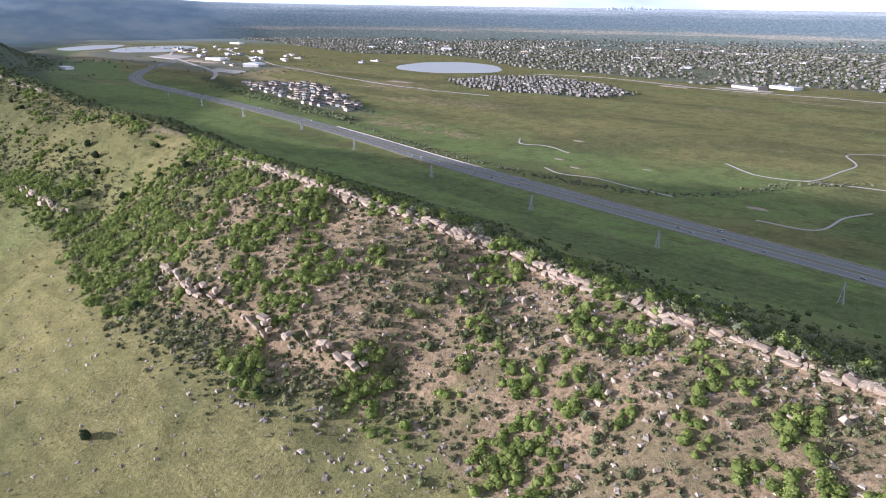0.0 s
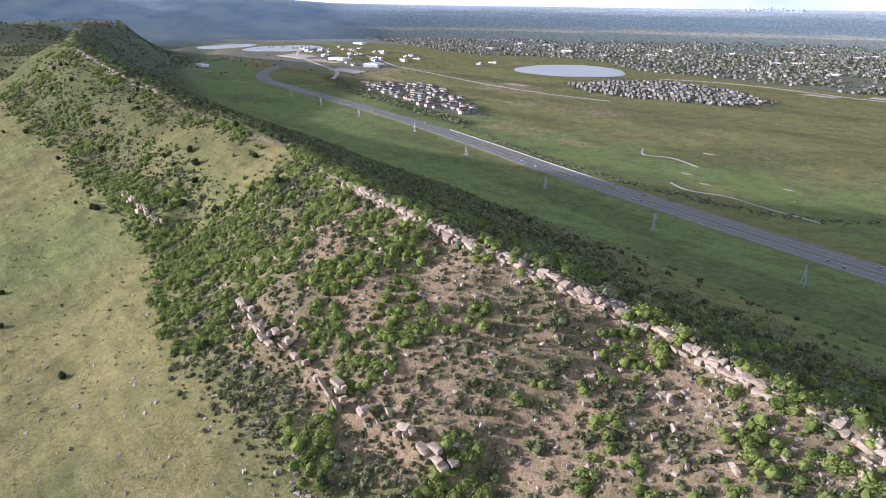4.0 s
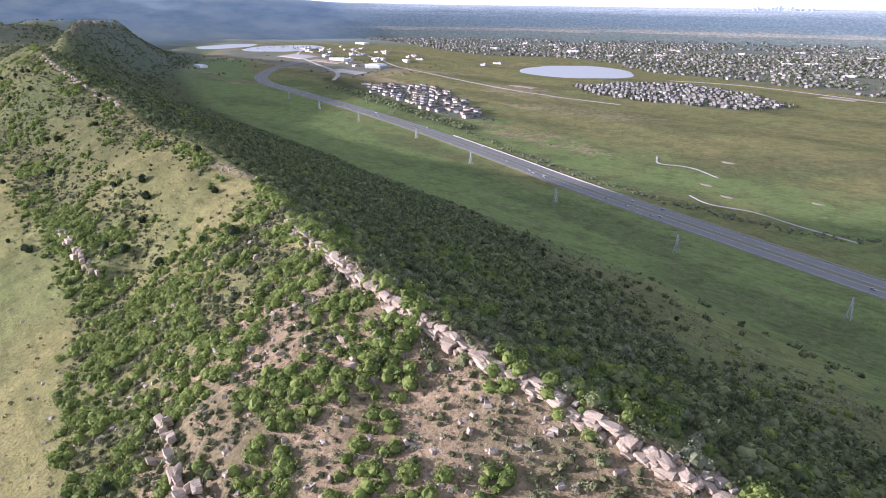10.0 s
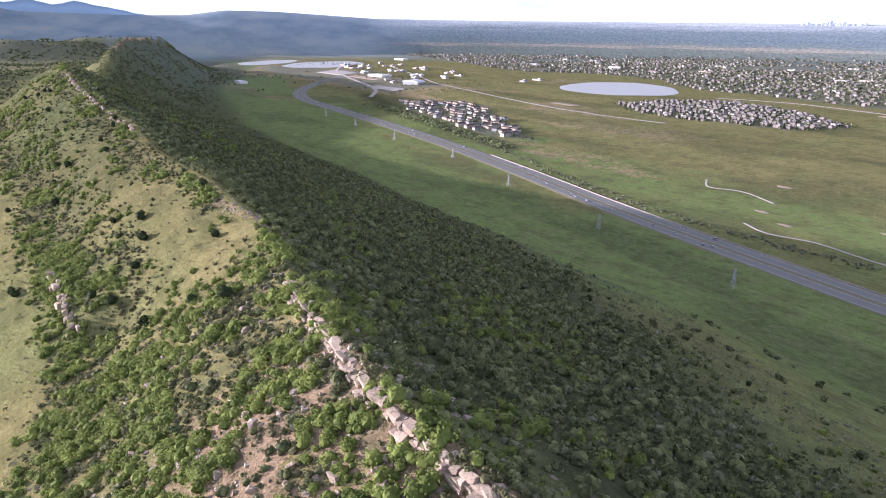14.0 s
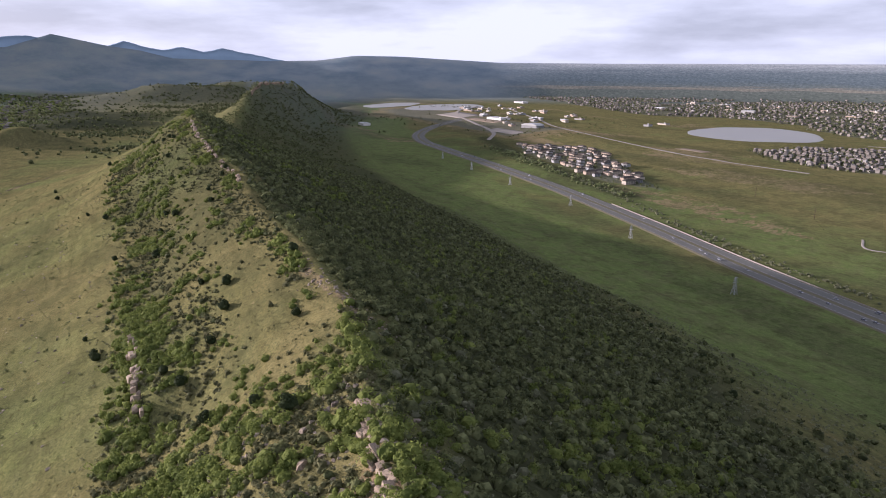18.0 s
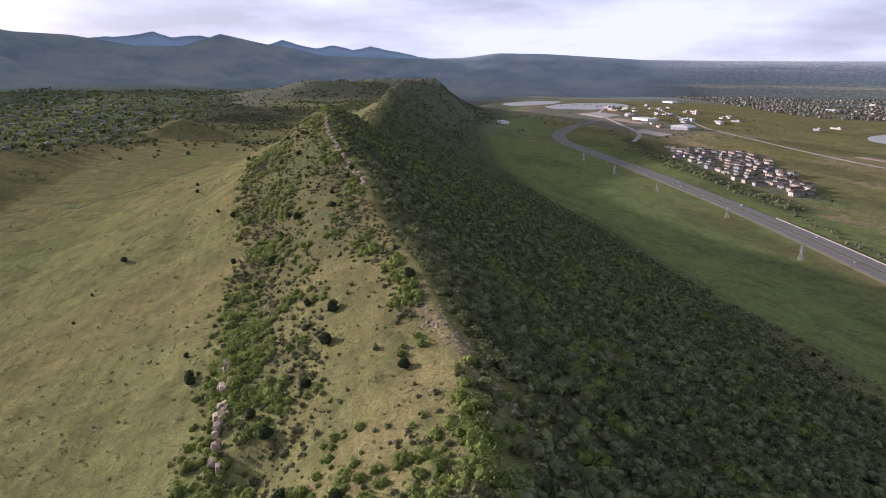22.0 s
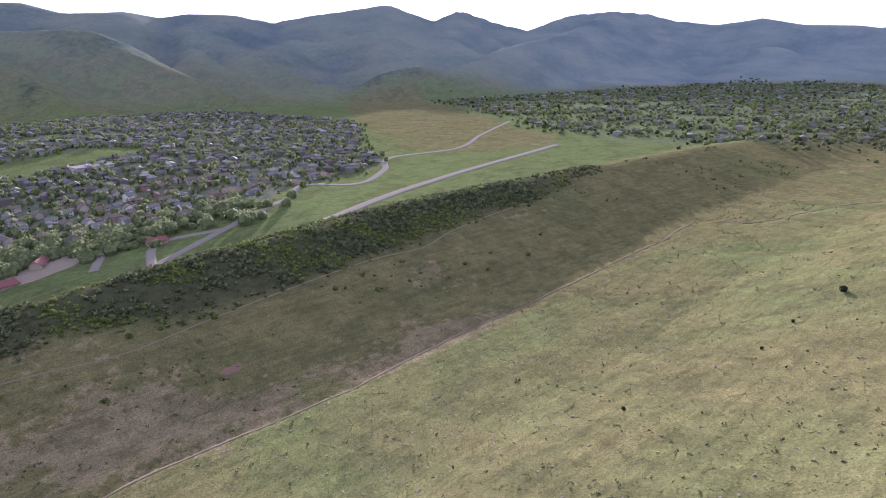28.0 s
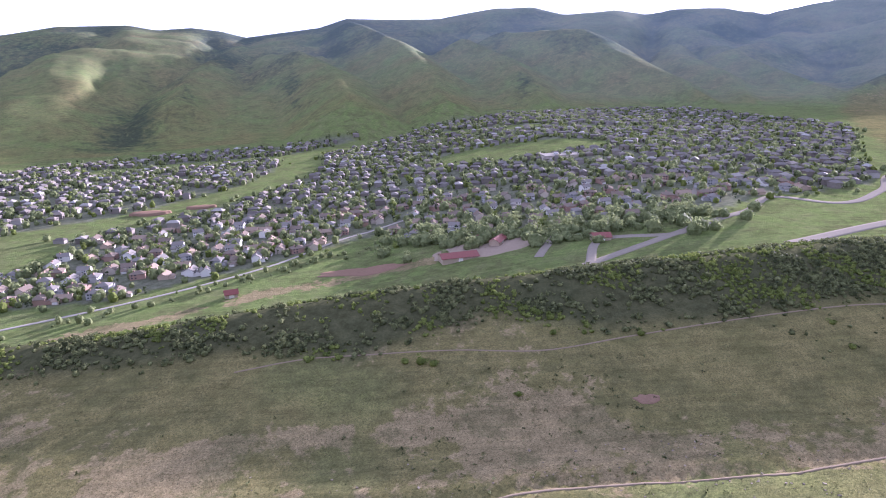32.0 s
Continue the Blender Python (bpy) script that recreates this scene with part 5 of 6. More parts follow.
def stones(name, p, low, high, seed, label):
    """Small stones, joined; each stone is one island."""
    t = spread_out(p, sizes(len(p), low, high, seed, 2.0), [q.reshape(5, 4, 3) for q in PEBBLES], 0.0, seed)
    n = len(t) // 5
    t = t.reshape(n, 5, 4, 3)
    corner = np.concatenate([t[:, 0, :2], t[:, 2, :2], t[:, 4]], 1)
    order = np.array([(0, 1, 5, 4), (1, 2, 6, 5), (2, 3, 7, 6), (3, 0, 4, 7), (4, 5, 6, 7)])
    f = (np.arange(n)[:, None, None] * 8 + order[None]).reshape(-1, 4)
    tagged(new(name, mesh_from(name, corner.reshape(-1, 3), f, STONE)), label, "stones", kind="stuff")


p = scatter(5200, -180, 190, -72, 6, lambda u, d, x, y: 0.35 + 0.65 * smooth(-0.1, 0.4, fbm(x, y, 18, 97, 3)), 30)
stones("stones", p, 0.18, 1.0, 31, "scattered pale sandstone stones on the ridge top")
p = scatter(8500, -180, 420, -230, -58, lambda u, d, x, y: 0.8 * smooth(-240, -60, d) ** 2 * (1 - 0.85 * smooth(120, 260, u)), 32)
stones("slope_stones", p, 0.12, 0.75, 33, "small pale stones scattered over the grassy slope")
p = scatter(1800, 60, 330, 8, 180, lambda u, d, x, y: smooth(0.0, 0.35, fbm(x, y, 45, 99, 3)), 34)
stones("scree", p, 0.12, 0.45, 35, "grey stones between bushes on the shaded slope")
p = scatter(1500, 200, 272, -4, 30, lambda u, d, x, y: np.exp(-((d - np.interp(u, [205, 220, 234, 245, 270], [14, 6, 1, -2, -4]) - value_noise(u, 0 * u, 20, 5)) / 2.4) ** 2), 36)
stones("rock_band", p, 0.2, 0.7, 37, "low band of pale broken rock beside the grassy shoulder")
p = scatter(2600, -140, 175, -22, 2, lambda u, d, x, y: np.exp(-((d + 4) / 7) ** 2) * (0.25 + 0.75 * smooth(-0.1, 0.3, fbm(x, y, 14, 95, 3))), 38)
stones("rubble", p, 0.15, 0.85, 39, "broken sandstone rubble below the crest ledge")
p = scatter(5200, 120, 640, -295, -80, lambda u, d, x, y: 0.2 + 0.6 * smooth(-0.1, 0.35, fbm(x, y, 60, 91, 3)), 40)
stones("grass_stones", p, 0.18, 0.7, 41, "grey stones dotted over the long grassy slope")

# ---- buildings ----
def boxes(*spec):
    """Vertices and faces of boxes given as (x0, y0, z0, x1, y1, z1)."""
    v, f = [], []
    for x0, y0, z0, x1, y1, z1 in spec:
        o = len(v)
        v += [(x0, y0, z0), (x1, y0, z0), (x1, y1, z0), (x0, y1, z0), (x0, y0, z1), (x1, y0, z1), (x1, y1, z1), (x0, y1, z1)]
        f += [tuple(o + k for k in q) for q in ((3, 2, 1, 0), (4, 5, 6, 7), (0, 1, 5, 4), (1, 2, 6, 5), (2, 3, 7, 6), (3, 0, 4, 7))]
    return v, f


def part(name, vf, mat, parent, label=""):
    me = bpy.data.meshes.new(name)
    me.from_pydata(vf[0], [], vf[1])
    me.materials.append(mat)
    ob = new(name, me)
    ob.parent = parent
    if label:
        ob["label"] = label
    return ob


def gable(w, d, z, h, over=0.5, thick=0.25):
    """A gable roof with thickness and eaves; the ridge runs along x."""
    a, b = w / 2 + over, d / 2 + over
    e = z - over * h / (d / 2)
    v = [(-a, -b, e), (a, -b, e), (a, 0, z + h), (-a, 0, z + h), (-a, b, e), (a, b, e)]
    v += [(x, y, q - thick) for x, y, q in v]
    return v, [(0, 1, 2, 3), (3, 2, 5, 4), (7, 6, 9, 8), (8, 9, 10, 11), (0, 6, 7, 1), (4, 5, 11, 10), (1, 7, 8, 2), (2, 8, 11, 5), (0, 3, 9, 6), (3, 4, 10, 9)]


def hip(w, d, z, h, over=0.5, thick=0.25):
    a, b, k = w / 2 + over, d / 2 + over, max(0.3, w / 2 - d / 2)
    v = [(-a, -b, z), (a, -b, z), (a, b, z), (-a, b, z), (-k, 0, z + h), (k, 0, z + h), (-a, -b, z - thick), (a, -b, z - thick), (a, b, z - thick), (-a, b, z - thick)]
    return v, [(0, 1, 5, 4), (1, 2, 5), (2, 3, 4, 5), (3, 0, 4), (6, 7, 1, 0), (7, 8, 2, 1), (8, 9, 3, 2), (9, 6, 0, 3), (9, 8, 7, 6)]


def walls_with_gables(w, d, h, peak):
    a, b = w / 2, d / 2
    v = [(-a, -b, -1.5), (a, -b, -1.5), (a, b, -1.5), (-a, b, -1.5), (-a, -b, h), (a, -b, h), (a, b, h), (-a, b, h), (-a, 0, h + peak), (a, 0, h + peak)]
    return v, [(0, 1, 5, 4), (1, 2, 6, 9, 5), (2, 3, 7, 6), (3, 0, 4, 8, 7)]


WALLS = [plain("house_siding", c, 0.8, 1.5, 0.12) for c in ((0.46, 0.41, 0.33), (0.34, 0.34, 0.33), (0.40, 0.32, 0.24), (0.66, 0.64, 0.60), (0.33, 0.22, 0.17))]
ROOFS = [plain("roof_shingles", c, 0.9, 2.5, 0.3) for c in ((0.19, 0.155, 0.125), (0.21, 0.195, 0.175), (0.28, 0.22, 0.165))]
GLASS = plain("dark_window_glass", (0.05, 0.06, 0.075), 0.15, 1, 0.1)
TRIM = plain("white_trim", (0.72, 0.70, 0.66), 0.6, 2, 0.1)
WHITE_ROOF = plain("white_membrane_roof", (0.50, 0.50, 0.48), 0.7, 0.4, 0.1)
RED_ROOF = plain("red_metal_roof", (0.21, 0.075, 0.062), 0.55, 0.8, 0.2)
CAR_PAINT = plain("car_paint", (0.35, 0.36, 0.38), 0.3, 3, 0.1, vary=0.7)
RUBBER = plain("tyre_rubber", (0.03, 0.03, 0.03), 0.9, 8, 0.2)


def house(w, d, h, peak, wall, roof, label, hipped=False, chimney=True):
    thing = tagged(new("house"), label, "house", "houses in the valley")
    part("wall", boxes((-w / 2, -d / 2, -1.5, w / 2, d / 2, h)) if hipped else walls_with_gables(w, d, h, peak), WALLS[wall], thing)
    top = part("roof", hip(w, d, h + 0.05, peak) if hipped else gable(w, d, h + 0.05, peak), ROOFS[roof], thing)
    if chimney:
        part("chimney", boxes((w * 0.2, 0.6, h + peak * 0.4, w * 0.2 + 1.1, 1.7, h + peak + 0.9)), WALLS[4], top)
    wing = part("garage", walls_with_gables(6.5, 6.5, 3.0, 1.6), WALLS[wall], thing)
    wing.location = (-w / 4, -d / 2 - 3.2, 0)
    r = part("garage_roof", gable(6.5, 6.5, 3.05, 1.6), ROOFS[roof], thing)
    r.location = (-w / 4, -d / 2 - 3.2, 0)
    part("garage_door", boxes((-w / 4 - 2.4, -d / 2 - 6.53, 0, -w / 4 + 2.4, -d / 2 - 6.44, 2.3)), TRIM, thing)
    for x in (w * 0.12, w * 0.34):
        for z in (1.0, 4.0) if h > 5 else (1.0,):
            for s in (-1, 1):
                y = s * (d / 2 + 0.02)
                part("window", boxes((x - 0.8, y - 0.05, z, x + 0.8, y + 0.05, z + 1.4)), GLASS, thing)
    return thing


PROTO = [
    house(14, 10, 5.8, 3.0, 0, 0, "two-storey beige house with a brown gabled roof"),
    house(13, 11, 5.8, 2.8, 1, 1, "two-storey grey house with a dark hipped roof", True),
    house(16, 10, 3.4, 3.0, 2, 2, "low tan house with a wide brown roof"),
    house(13, 10, 6.0, 3.2, 3, 1, "white two-storey house with a grey gabled roof"),
    house(15, 11, 5.6, 2.8, 4, 0, "brick house with a brown hipped roof", True),
]


def lots(u0, u1, v0, v1, du, dv, keep, seed, warp=14, full=0.9):
    """House lots in bent rows: plan places and turns."""
    g = np.random.default_rng(seed)
    i, j = np.meshgrid(np.arange(u0, u1, du), np.arange(v0, v1, dv), indexing="ij")
    u, v = i.ravel() + g.uniform(-0.22, 0.22, i.size) * du, j.ravel() + g.uniform(-0.16, 0.16, i.size) * dv
    u, v = u + warp * value_noise(u, v, 170, seed), v + warp * value_noise(u, v, 150, seed + 1)
    x, y = from_ridge(u, v)
    ok = keep(u, v, x, y) & (g.uniform(0, 1, len(u)) < full)
    turn = RIDGE_TURN + 90 * g.integers(0, 4, len(u)) + g.normal(0, 9, len(u))
    return np.c_[x, y, turn][ok]


LOTS = lots(-520, 1030, -1860, -520, 18.5, 24, lambda u, v, x, y: housed_west(u, v, x, y) & (u < 1030), 3, full=0.72)
order = np.argsort(np.hypot(LOTS[:, 0] + 130, LOTS[:, 1] - 220))
LOTS = LOTS[order]
NEAR_HOUSES = 240
for n, (x, y, turn) in enumerate(LOTS[:NEAR_HOUSES]):
    m = pose(x, y, on_ground(x, y) + 0.2, 0, 0, turn)
    if n < 5:
        PROTO[n].matrix_basis = m @ Matrix.Scale(0.8, 4)
    else:
        copy_thing(PROTO[(n * 7 + n // 5) % 5], m @ Matrix.Scale(0.8, 4)).matrix_basis = m @ Matrix.Scale(0.8, 4)

FAR_WALL = island_tints("far_house_siding", [(0, (0.13, 0.115, 0.10)), (0.5, (0.20, 0.175, 0.145)), (0.85, (0.26, 0.24, 0.21)), (1, (0.42, 0.40, 0.37))])
FAR_ROOF = island_tints("far_shingles", [(0, (0.11, 0.095, 0.08)), (0.5, (0.17, 0.155, 0.14)), (0.85, (0.23, 0.195, 0.155)), (1, (0.38, 0.37, 0.34))])


def far_houses(name, where, label, big=1.0, seed=1, tall=1.0):
    """Many small houses as one mesh of walls with roofs."""
    g = np.random.default_rng(seed)
    n = len(where)
    w, d, h, p = g.uniform(6, 8.5, n) * big, g.uniform(4.5, 6, n) * big, g.choice([3.4, 5.6, 5.8], n) * tall, g.uniform(2.2, 3.4, n) * min(big, 1.3)
    base = np.array([(-1, -1, 0), (1, -1, 0), (1, 1, 0), (-1, 1, 0), (-1, -1, 1), (1, -1, 1), (1, 1, 1), (-1, 1, 1)], float)
    z = height(where[:, 0], where[:, 1])
    c, s = np.cos(np.radians(where[:, 2])), np.sin(np.radians(where[:, 2]))

    def put(lx, ly, lz):
        return np.stack([where[:, 0, None] + lx * c[:, None] - ly * s[:, None], where[:, 1, None] + lx * s[:, None] + ly * c[:, None], z[:, None] + lz], -1)

    box = put(base[None, :, 0] * w[:, None], base[None, :, 1] * d[:, None], np.where(base[None, :, 2] > 0, h[:, None], -1.5))
    quads = np.array([(0, 1, 5, 4), (1, 2, 6, 5), (2, 3, 7, 6), (3, 0, 4, 7)])
    me = mesh_from(name, box.reshape(-1, 3), (np.arange(n)[:, None, None] * 8 + quads[None]).reshape(-1, 4), FAR_WALL)
    thing = tagged(new(name, me), label, "houses", kind="stuff")
    rx = np.array([-1, 1, 1, -1, -0.45, 0.45]) * (w[:, None] + 0.5)
    ry = np.array([-1, -1, 1, 1, 0, 0]) * (d[:, None] + 0.5)
    rz = np.array([0, 0, 0, 0, 1, 1]) * p[:, None] + h[:, None]
    tri = np.array([(0, 1, 5), (0, 5, 4), (1, 2, 5), (2, 3, 4), (2, 4, 5), (3, 0, 4)])
    roof = new("roofs", mesh_from("roofs", put(rx, ry, rz).reshape(-1, 3), (np.arange(n)[:, None, None] * 6 + tri[None]).reshape(-1, 3), FAR_ROOF))
    roof.parent = thing
    tagged(roof, kind="stuff")
    return thing


far_houses("valley_houses", LOTS[NEAR_HOUSES:], "rows of suburban houses with grey and brown roofs in a valley", 0.8, seed=2)
NORTH = lots(1030, 3600, -2300, -250, 46, 54, lambda u, v, x, y: housed_west(u, v, x, y) & (u > 1030), 5, 25, 0.45)
far_houses("wooded_houses", NORTH, "scattered houses among trees below the foothills", 0.95, seed=3)
ESTATE_LOTS = lots(600, 1200, 1180, 1560, 15, 20, lambda u, v, x, y: inside(u, v, ESTATE), 7, 8)
far_houses("estate_houses", ESTATE_LOTS, "close rows of pale houses on the plain", 0.62, seed=4)
TOWN = lots(-1800, 4300, 1600, 4600, 33, 40, lambda u, v, x, y: (v > np.interp(u, TOWN_U, TOWN_V)) & housed_east(u, v, x, y) & (np.hypot(x, y) < 4350) & (fbm(x, y, 320, 111, 3) > -0.33), 9, 30)
far_houses("town_houses", TOWN, "wide town of low houses among trees on the plain", 0.74, seed=5)

# apartments by the highway
FLAT_ROOF = plain("grey_brown_shingles", (0.105, 0.092, 0.08), 0.9, 2.5, 0.3)
g = random.Random(21)
flats = []
for k in range(3):
    thing = tagged(new("apartment_block"), "three-storey pale apartment block with a grey hipped roof", "apartment building", "apartments by the highway")
    w = (34, 26, 42)[k]
    part("wall", boxes((-w / 2, -8, -3, w / 2, 8, 9.5)), WALLS[(0, 1, 2)[k]], thing)
    part("roof", hip(w, 16, 9.55, 4.0, 0.9), FLAT_ROOF, thing)
    for fl in range(3):
        for s in (-1, 1):
            for px in (-0.36, -0.12, 0.12, 0.36):
                part("window", boxes((w * px - 2.2, s * 8.04 - 0.05, 1 + 3 * fl, w * px + 2.2, s * 8.04 + 0.05, 2.3 + 3 * fl)), GLASS, thing)
    flats.append(thing)
n = 0
for u in np.arange(930, 1600, 30):
    for v in np.arange(740, 1010, 23):
        if bool(inside(np.array([u]), np.array([v]), APARTMENTS)[0]):
            if g.random() < 0.18:
                continue
            x, y = from_ridge(u + g.uniform(-4, 4), v + g.uniform(-3, 3))
            m = pose(x, y, on_ground(x, y), 0, 0, RIDGE_TURN + g.choice((0, 90, 12, -12))) @ Matrix.Scale(g.uniform(0.5, 0.68), 4)
            if n < 3:
                flats[n].matrix_basis = m
            else:
                copy_thing(flats[n % 3], m).matrix_basis = m
            n += 1


def hall(name, label, category, u, v, w, d, h, wall, roof, turn=0.0, arched=False):
    """A long low building; arched ones have a vaulted roof."""
    x, y = from_ridge(u, v)
    thing = tagged(new(name), label, category)
    thing.matrix_basis = pose(x, y, on_ground(x, y), 0, 0, RIDGE_TURN + turn)
    part("wall", boxes((-w / 2, -d / 2, -2, w / 2, d / 2, h)), wall, thing)
    if arched:
        k = 12
        pts = [(math.cos(math.pi * i / k) * (w / 2 + 2), math.sin(math.pi * i / k) * h * 0.9 + h) for i in range(k + 1)]
        vv = [(px, s * (d / 2 + 1), pz) for s in (-1, 1) for px, pz in pts]
        part("roof", (vv, [(i, i + 1, k + 2 + i, k + 1 + i) for i in range(k)] + [tuple(range(k + 1)), tuple(range(2 * k + 1, k, -1))]), roof, thing)
    else:
        part("roof", boxes((-w / 2 - 0.4, -d / 2 - 0.4, h, w / 2 + 0.4, d / 2 + 0.4, h + 0.9)), roof, thing)
        part("rooftop_unit", boxes((-w * 0.2, -2, h + 0.9, -w * 0.2 + 5, 2, h + 2.6)), STEEL, thing)
    part("door", boxes((-2, -d / 2 - 0.08, 0, 2, -d / 2 - 0.02, 2.6)), GLASS, thing)
    return thing


hall("sports_hall", "pale arena with a vaulted white roof beside a lot", "arena", 1867, 1110, 60, 38, 7, WALLS[1], WHITE_ROOF, 20, True)
hall("warehouse", "long white-roofed warehouse near the highway bend", "warehouse", 2175, 1158, 90, 40, 6, WALLS[3], WHITE_ROOF, 5)
hall("warehouse", "long white-roofed warehouse on the far plain", "warehouse", 3054, 1788, 70, 36, 7, WALLS[3], WHITE_ROOF, 10)
hall("white_building", "large white building above the lake", "building", 2052, 2277, 50, 24, 13, WALLS[3], WHITE_ROOF, 30)
hall("school", "low school with a wide white roof on the plain", "school", 418, 1761, 70, 36, 6, WALLS[3], WHITE_ROOF, -20)
hall("school", "low brown school with a flat grey roof on the plain", "school", 490, 1700, 80, 40, 7, WALLS[2], ROOFS[1], -20)
hall("school", "low school with a pale roof beside a playing field", "school", 405, -948, 56, 24, 5, WALLS[0], CONCRETE, 8)
hall("roadside_building", "low pale building among trees below the ridge", "building", 2330, 700, 60, 26, 7, WALLS[3], WHITE_ROOF, 0)
g = random.Random(5)
for k in range(40):
    u, v = g.uniform(1750, 2900), g.uniform(980, 1500) + 0
    v = max(v, np.interp(u, [1750, 2900], [1020, 1250])) + g.uniform(0, 220)
    hall("shop", "flat-roofed pale shop building beside a paved lot", "shop", u, v, g.uniform(14, 38), g.uniform(11, 22), g.uniform(4, 6), WALLS[g.choice((0, 1, 2))], g.choice((WHITE_ROOF, ROOFS[1], ROOFS[1], ROOFS[2])), g.uniform(-15, 15))
for k in range(44):
    u, v = g.uniform(-300, 3000), g.uniform(2000, 3300)
    hall("store", "wide flat-roofed store among houses and trees of the town", "store", u, v, g.uniform(24, 60), g.uniform(15, 30), g.uniform(5, 7), WALLS[g.choice((0, 1, 2))], g.choice((WHITE_ROOF, ROOFS[1], ROOFS[2])), g.uniform(-15, 15))


def barn(u, v, w, d, turn, label):
    x, y = from_ridge(u, v)
    thing = tagged(new("barn"), label, "barn", "red-roofed barns")
    thing.matrix_basis = pose(x, y, on_ground(x, y), 0, 0, RIDGE_TURN + turn)
    part("wall", walls_with_gables(w, d, 3.6, 2.4), WALLS[2], thing)
    part("roof", gable(w, d, 3.65, 2.4, 0.8), RED_ROOF, thing)
    part("barn_door", boxes((-1.8, -d / 2 - 0.08, 0, 1.8, -d / 2 - 0.02, 3.0)), TRIM, thing)


barn(226, -572, 30, 15, 12, "long barn with a faded red metal roof")
barn(262, -596, 18, 9, 60, "small red-roofed stable beside a gravel yard")
barn(246, -610, 16, 8, 60, "small red-roofed stable beside a gravel yard")
barn(338, -560, 14, 11, 0, "red-brown roofed house beside tall trees")
barn(52, -545, 9, 6, 20, "small shed with a red roof by the dirt yard")
patch("dirt_arena", 150, -583, 34, 11, RED_SOIL, "bare brown riding arena beside a dirt yard", "soil", 0.3, 9)
patch("earth_heap", -121, -872, 22, 9, RED_SOIL, "low heap of reddish earth in a green belt", "soil", 3.0, 11)
patch("earth_heap", -66, -893, 18, 7, RED_SOIL, "low heap of reddish earth in a green belt", "soil", 2.6, 12)
patch("gravel_yard", 250, -588, 46, 20, DUST, "pale gravel yard between barns and trees", "yard", 0.3, 7)

# ---- trees of the valley and the town ----
CROWN = [leaf_cloud(26, 0.22, s + 120, squash=1.4, lumps=6, spread=0.34, core=5) for s in range(5)]
MOP = [leaf_cloud(7, 0.62, s + 150, squash=1.3, lumps=3) for s in range(6)]
GARDEN = [leaf_cloud(12, 0.28, s + 170, squash=1.1, lumps=5, spread=0.36, core=4) for s in range(6)]
SPIRE = [leaf_cloud(20, 0.34, s + 140, squash=3.2, lumps=5, spread=0.14, dome=0.9) for s in range(4)]


def round_trees(base, per, reach, seed):
    g = np.random.default_rng(seed)
    p = np.repeat(base[:, :2], per, 0)
    return p + g.normal(0, reach, p.shape)


def clear_of(p, homes, gap):
    cell = {(int(a // gap), int(b // gap)) for a, b in homes[:, :2]}
    return np.array([(int(a // gap), int(b // gap)) not in cell for a, b in p])


t = round_trees(LOTS, 6, 11, 41)
t = t[clear_of(t, LOTS, 6)]
g = np.random.default_rng(42).uniform(0, 1, len(t))
thicket("valley_trees", SPRING, t[g < 0.62], sizes((g < 0.62).sum(), 3.0, 6.2, 43, 1.1), CROWN, "pale green spring trees between houses", "trees")
thicket("valley_dark_trees", OAK, t[(g >= 0.62) & (g < 0.80)], sizes(((g >= 0.62) & (g < 0.80)).sum(), 2.8, 5.4, 44), CROWN, "green garden trees between houses", "trees")
thicket("valley_conifers", PINE, t[g >= 0.80], sizes((g >= 0.80).sum(), 2.0, 3.4, 45), SPIRE, "dark conifers between houses", "trees")
t = scatter(1500, 150, 520, -760, -470, lambda u, d, x, y: np.exp(-(off_line(*to_ridge(x, y), [(200, -645), (240, -632), (300, -604), (345, -585), (420, -590)]) / 26) ** 2), 46)
thicket("cottonwoods", SPRING, t, sizes(len(t), 4.5, 8.5, 47, 1.0), [leaf_cloud(220, 0.10, s + 160, squash=1.15, lumps=7, spread=0.36, core=8) for s in range(4)], "tall pale green cottonwoods around the barns", "trees")
t = scatter(3600, -300, 220, -760, -450, lambda u, d, x, y: np.exp(-(off_line(*to_ridge(x, y), [(-300, -470), (-97, -492), (-18, -532), (68, -592), (150, -650), (190, -690)]) / 9) ** 2) * 0.55, 48)
thicket("greenway_trees", SPRING, t, sizes(len(t), 1.2, 4.2, 49), CROWN, "light green trees along the greenway", "trees")
t = round_trees(NORTH, 22, 34, 50)
g = np.random.default_rng(51).uniform(0, 1, len(t))
for name, mat, a, b, tone in (("foothill_trees", SPRING, 0, 0.30, "pale green"), ("foothill_willows", SAGE, 0.30, 0.55, "grey-green"), ("foothill_oaks", OAK, 0.55, 0.84, "green"), ("foothill_conifers", PINE, 0.84, 1, "dark")):
    k = (g >= a) & (g < b)
    thicket(name, mat, t[k], sizes(k.sum(), 3.2, 7.0, 52), GARDEN, tone + " trees among houses below the foothills", "trees")
t = scatter(16000, 1150, 3800, -420, 620, lambda u, d, x, y: (d < -90) * (0.10 + 0.9 * smooth(-0.05, 0.22, fbm(x, y, 150, 145, 4))) * smooth(1150, 1350, u), 64)
thicket("hill_woods", DARK_OAK, t, sizes(len(t), 2.6, 6.0, 65), GARDEN, "dark woods on low hills beyond the ridge", "trees")
t = round_trees(TOWN, 6, 17, 53)
g = np.random.default_rng(54).uniform(0, 1, len(t))
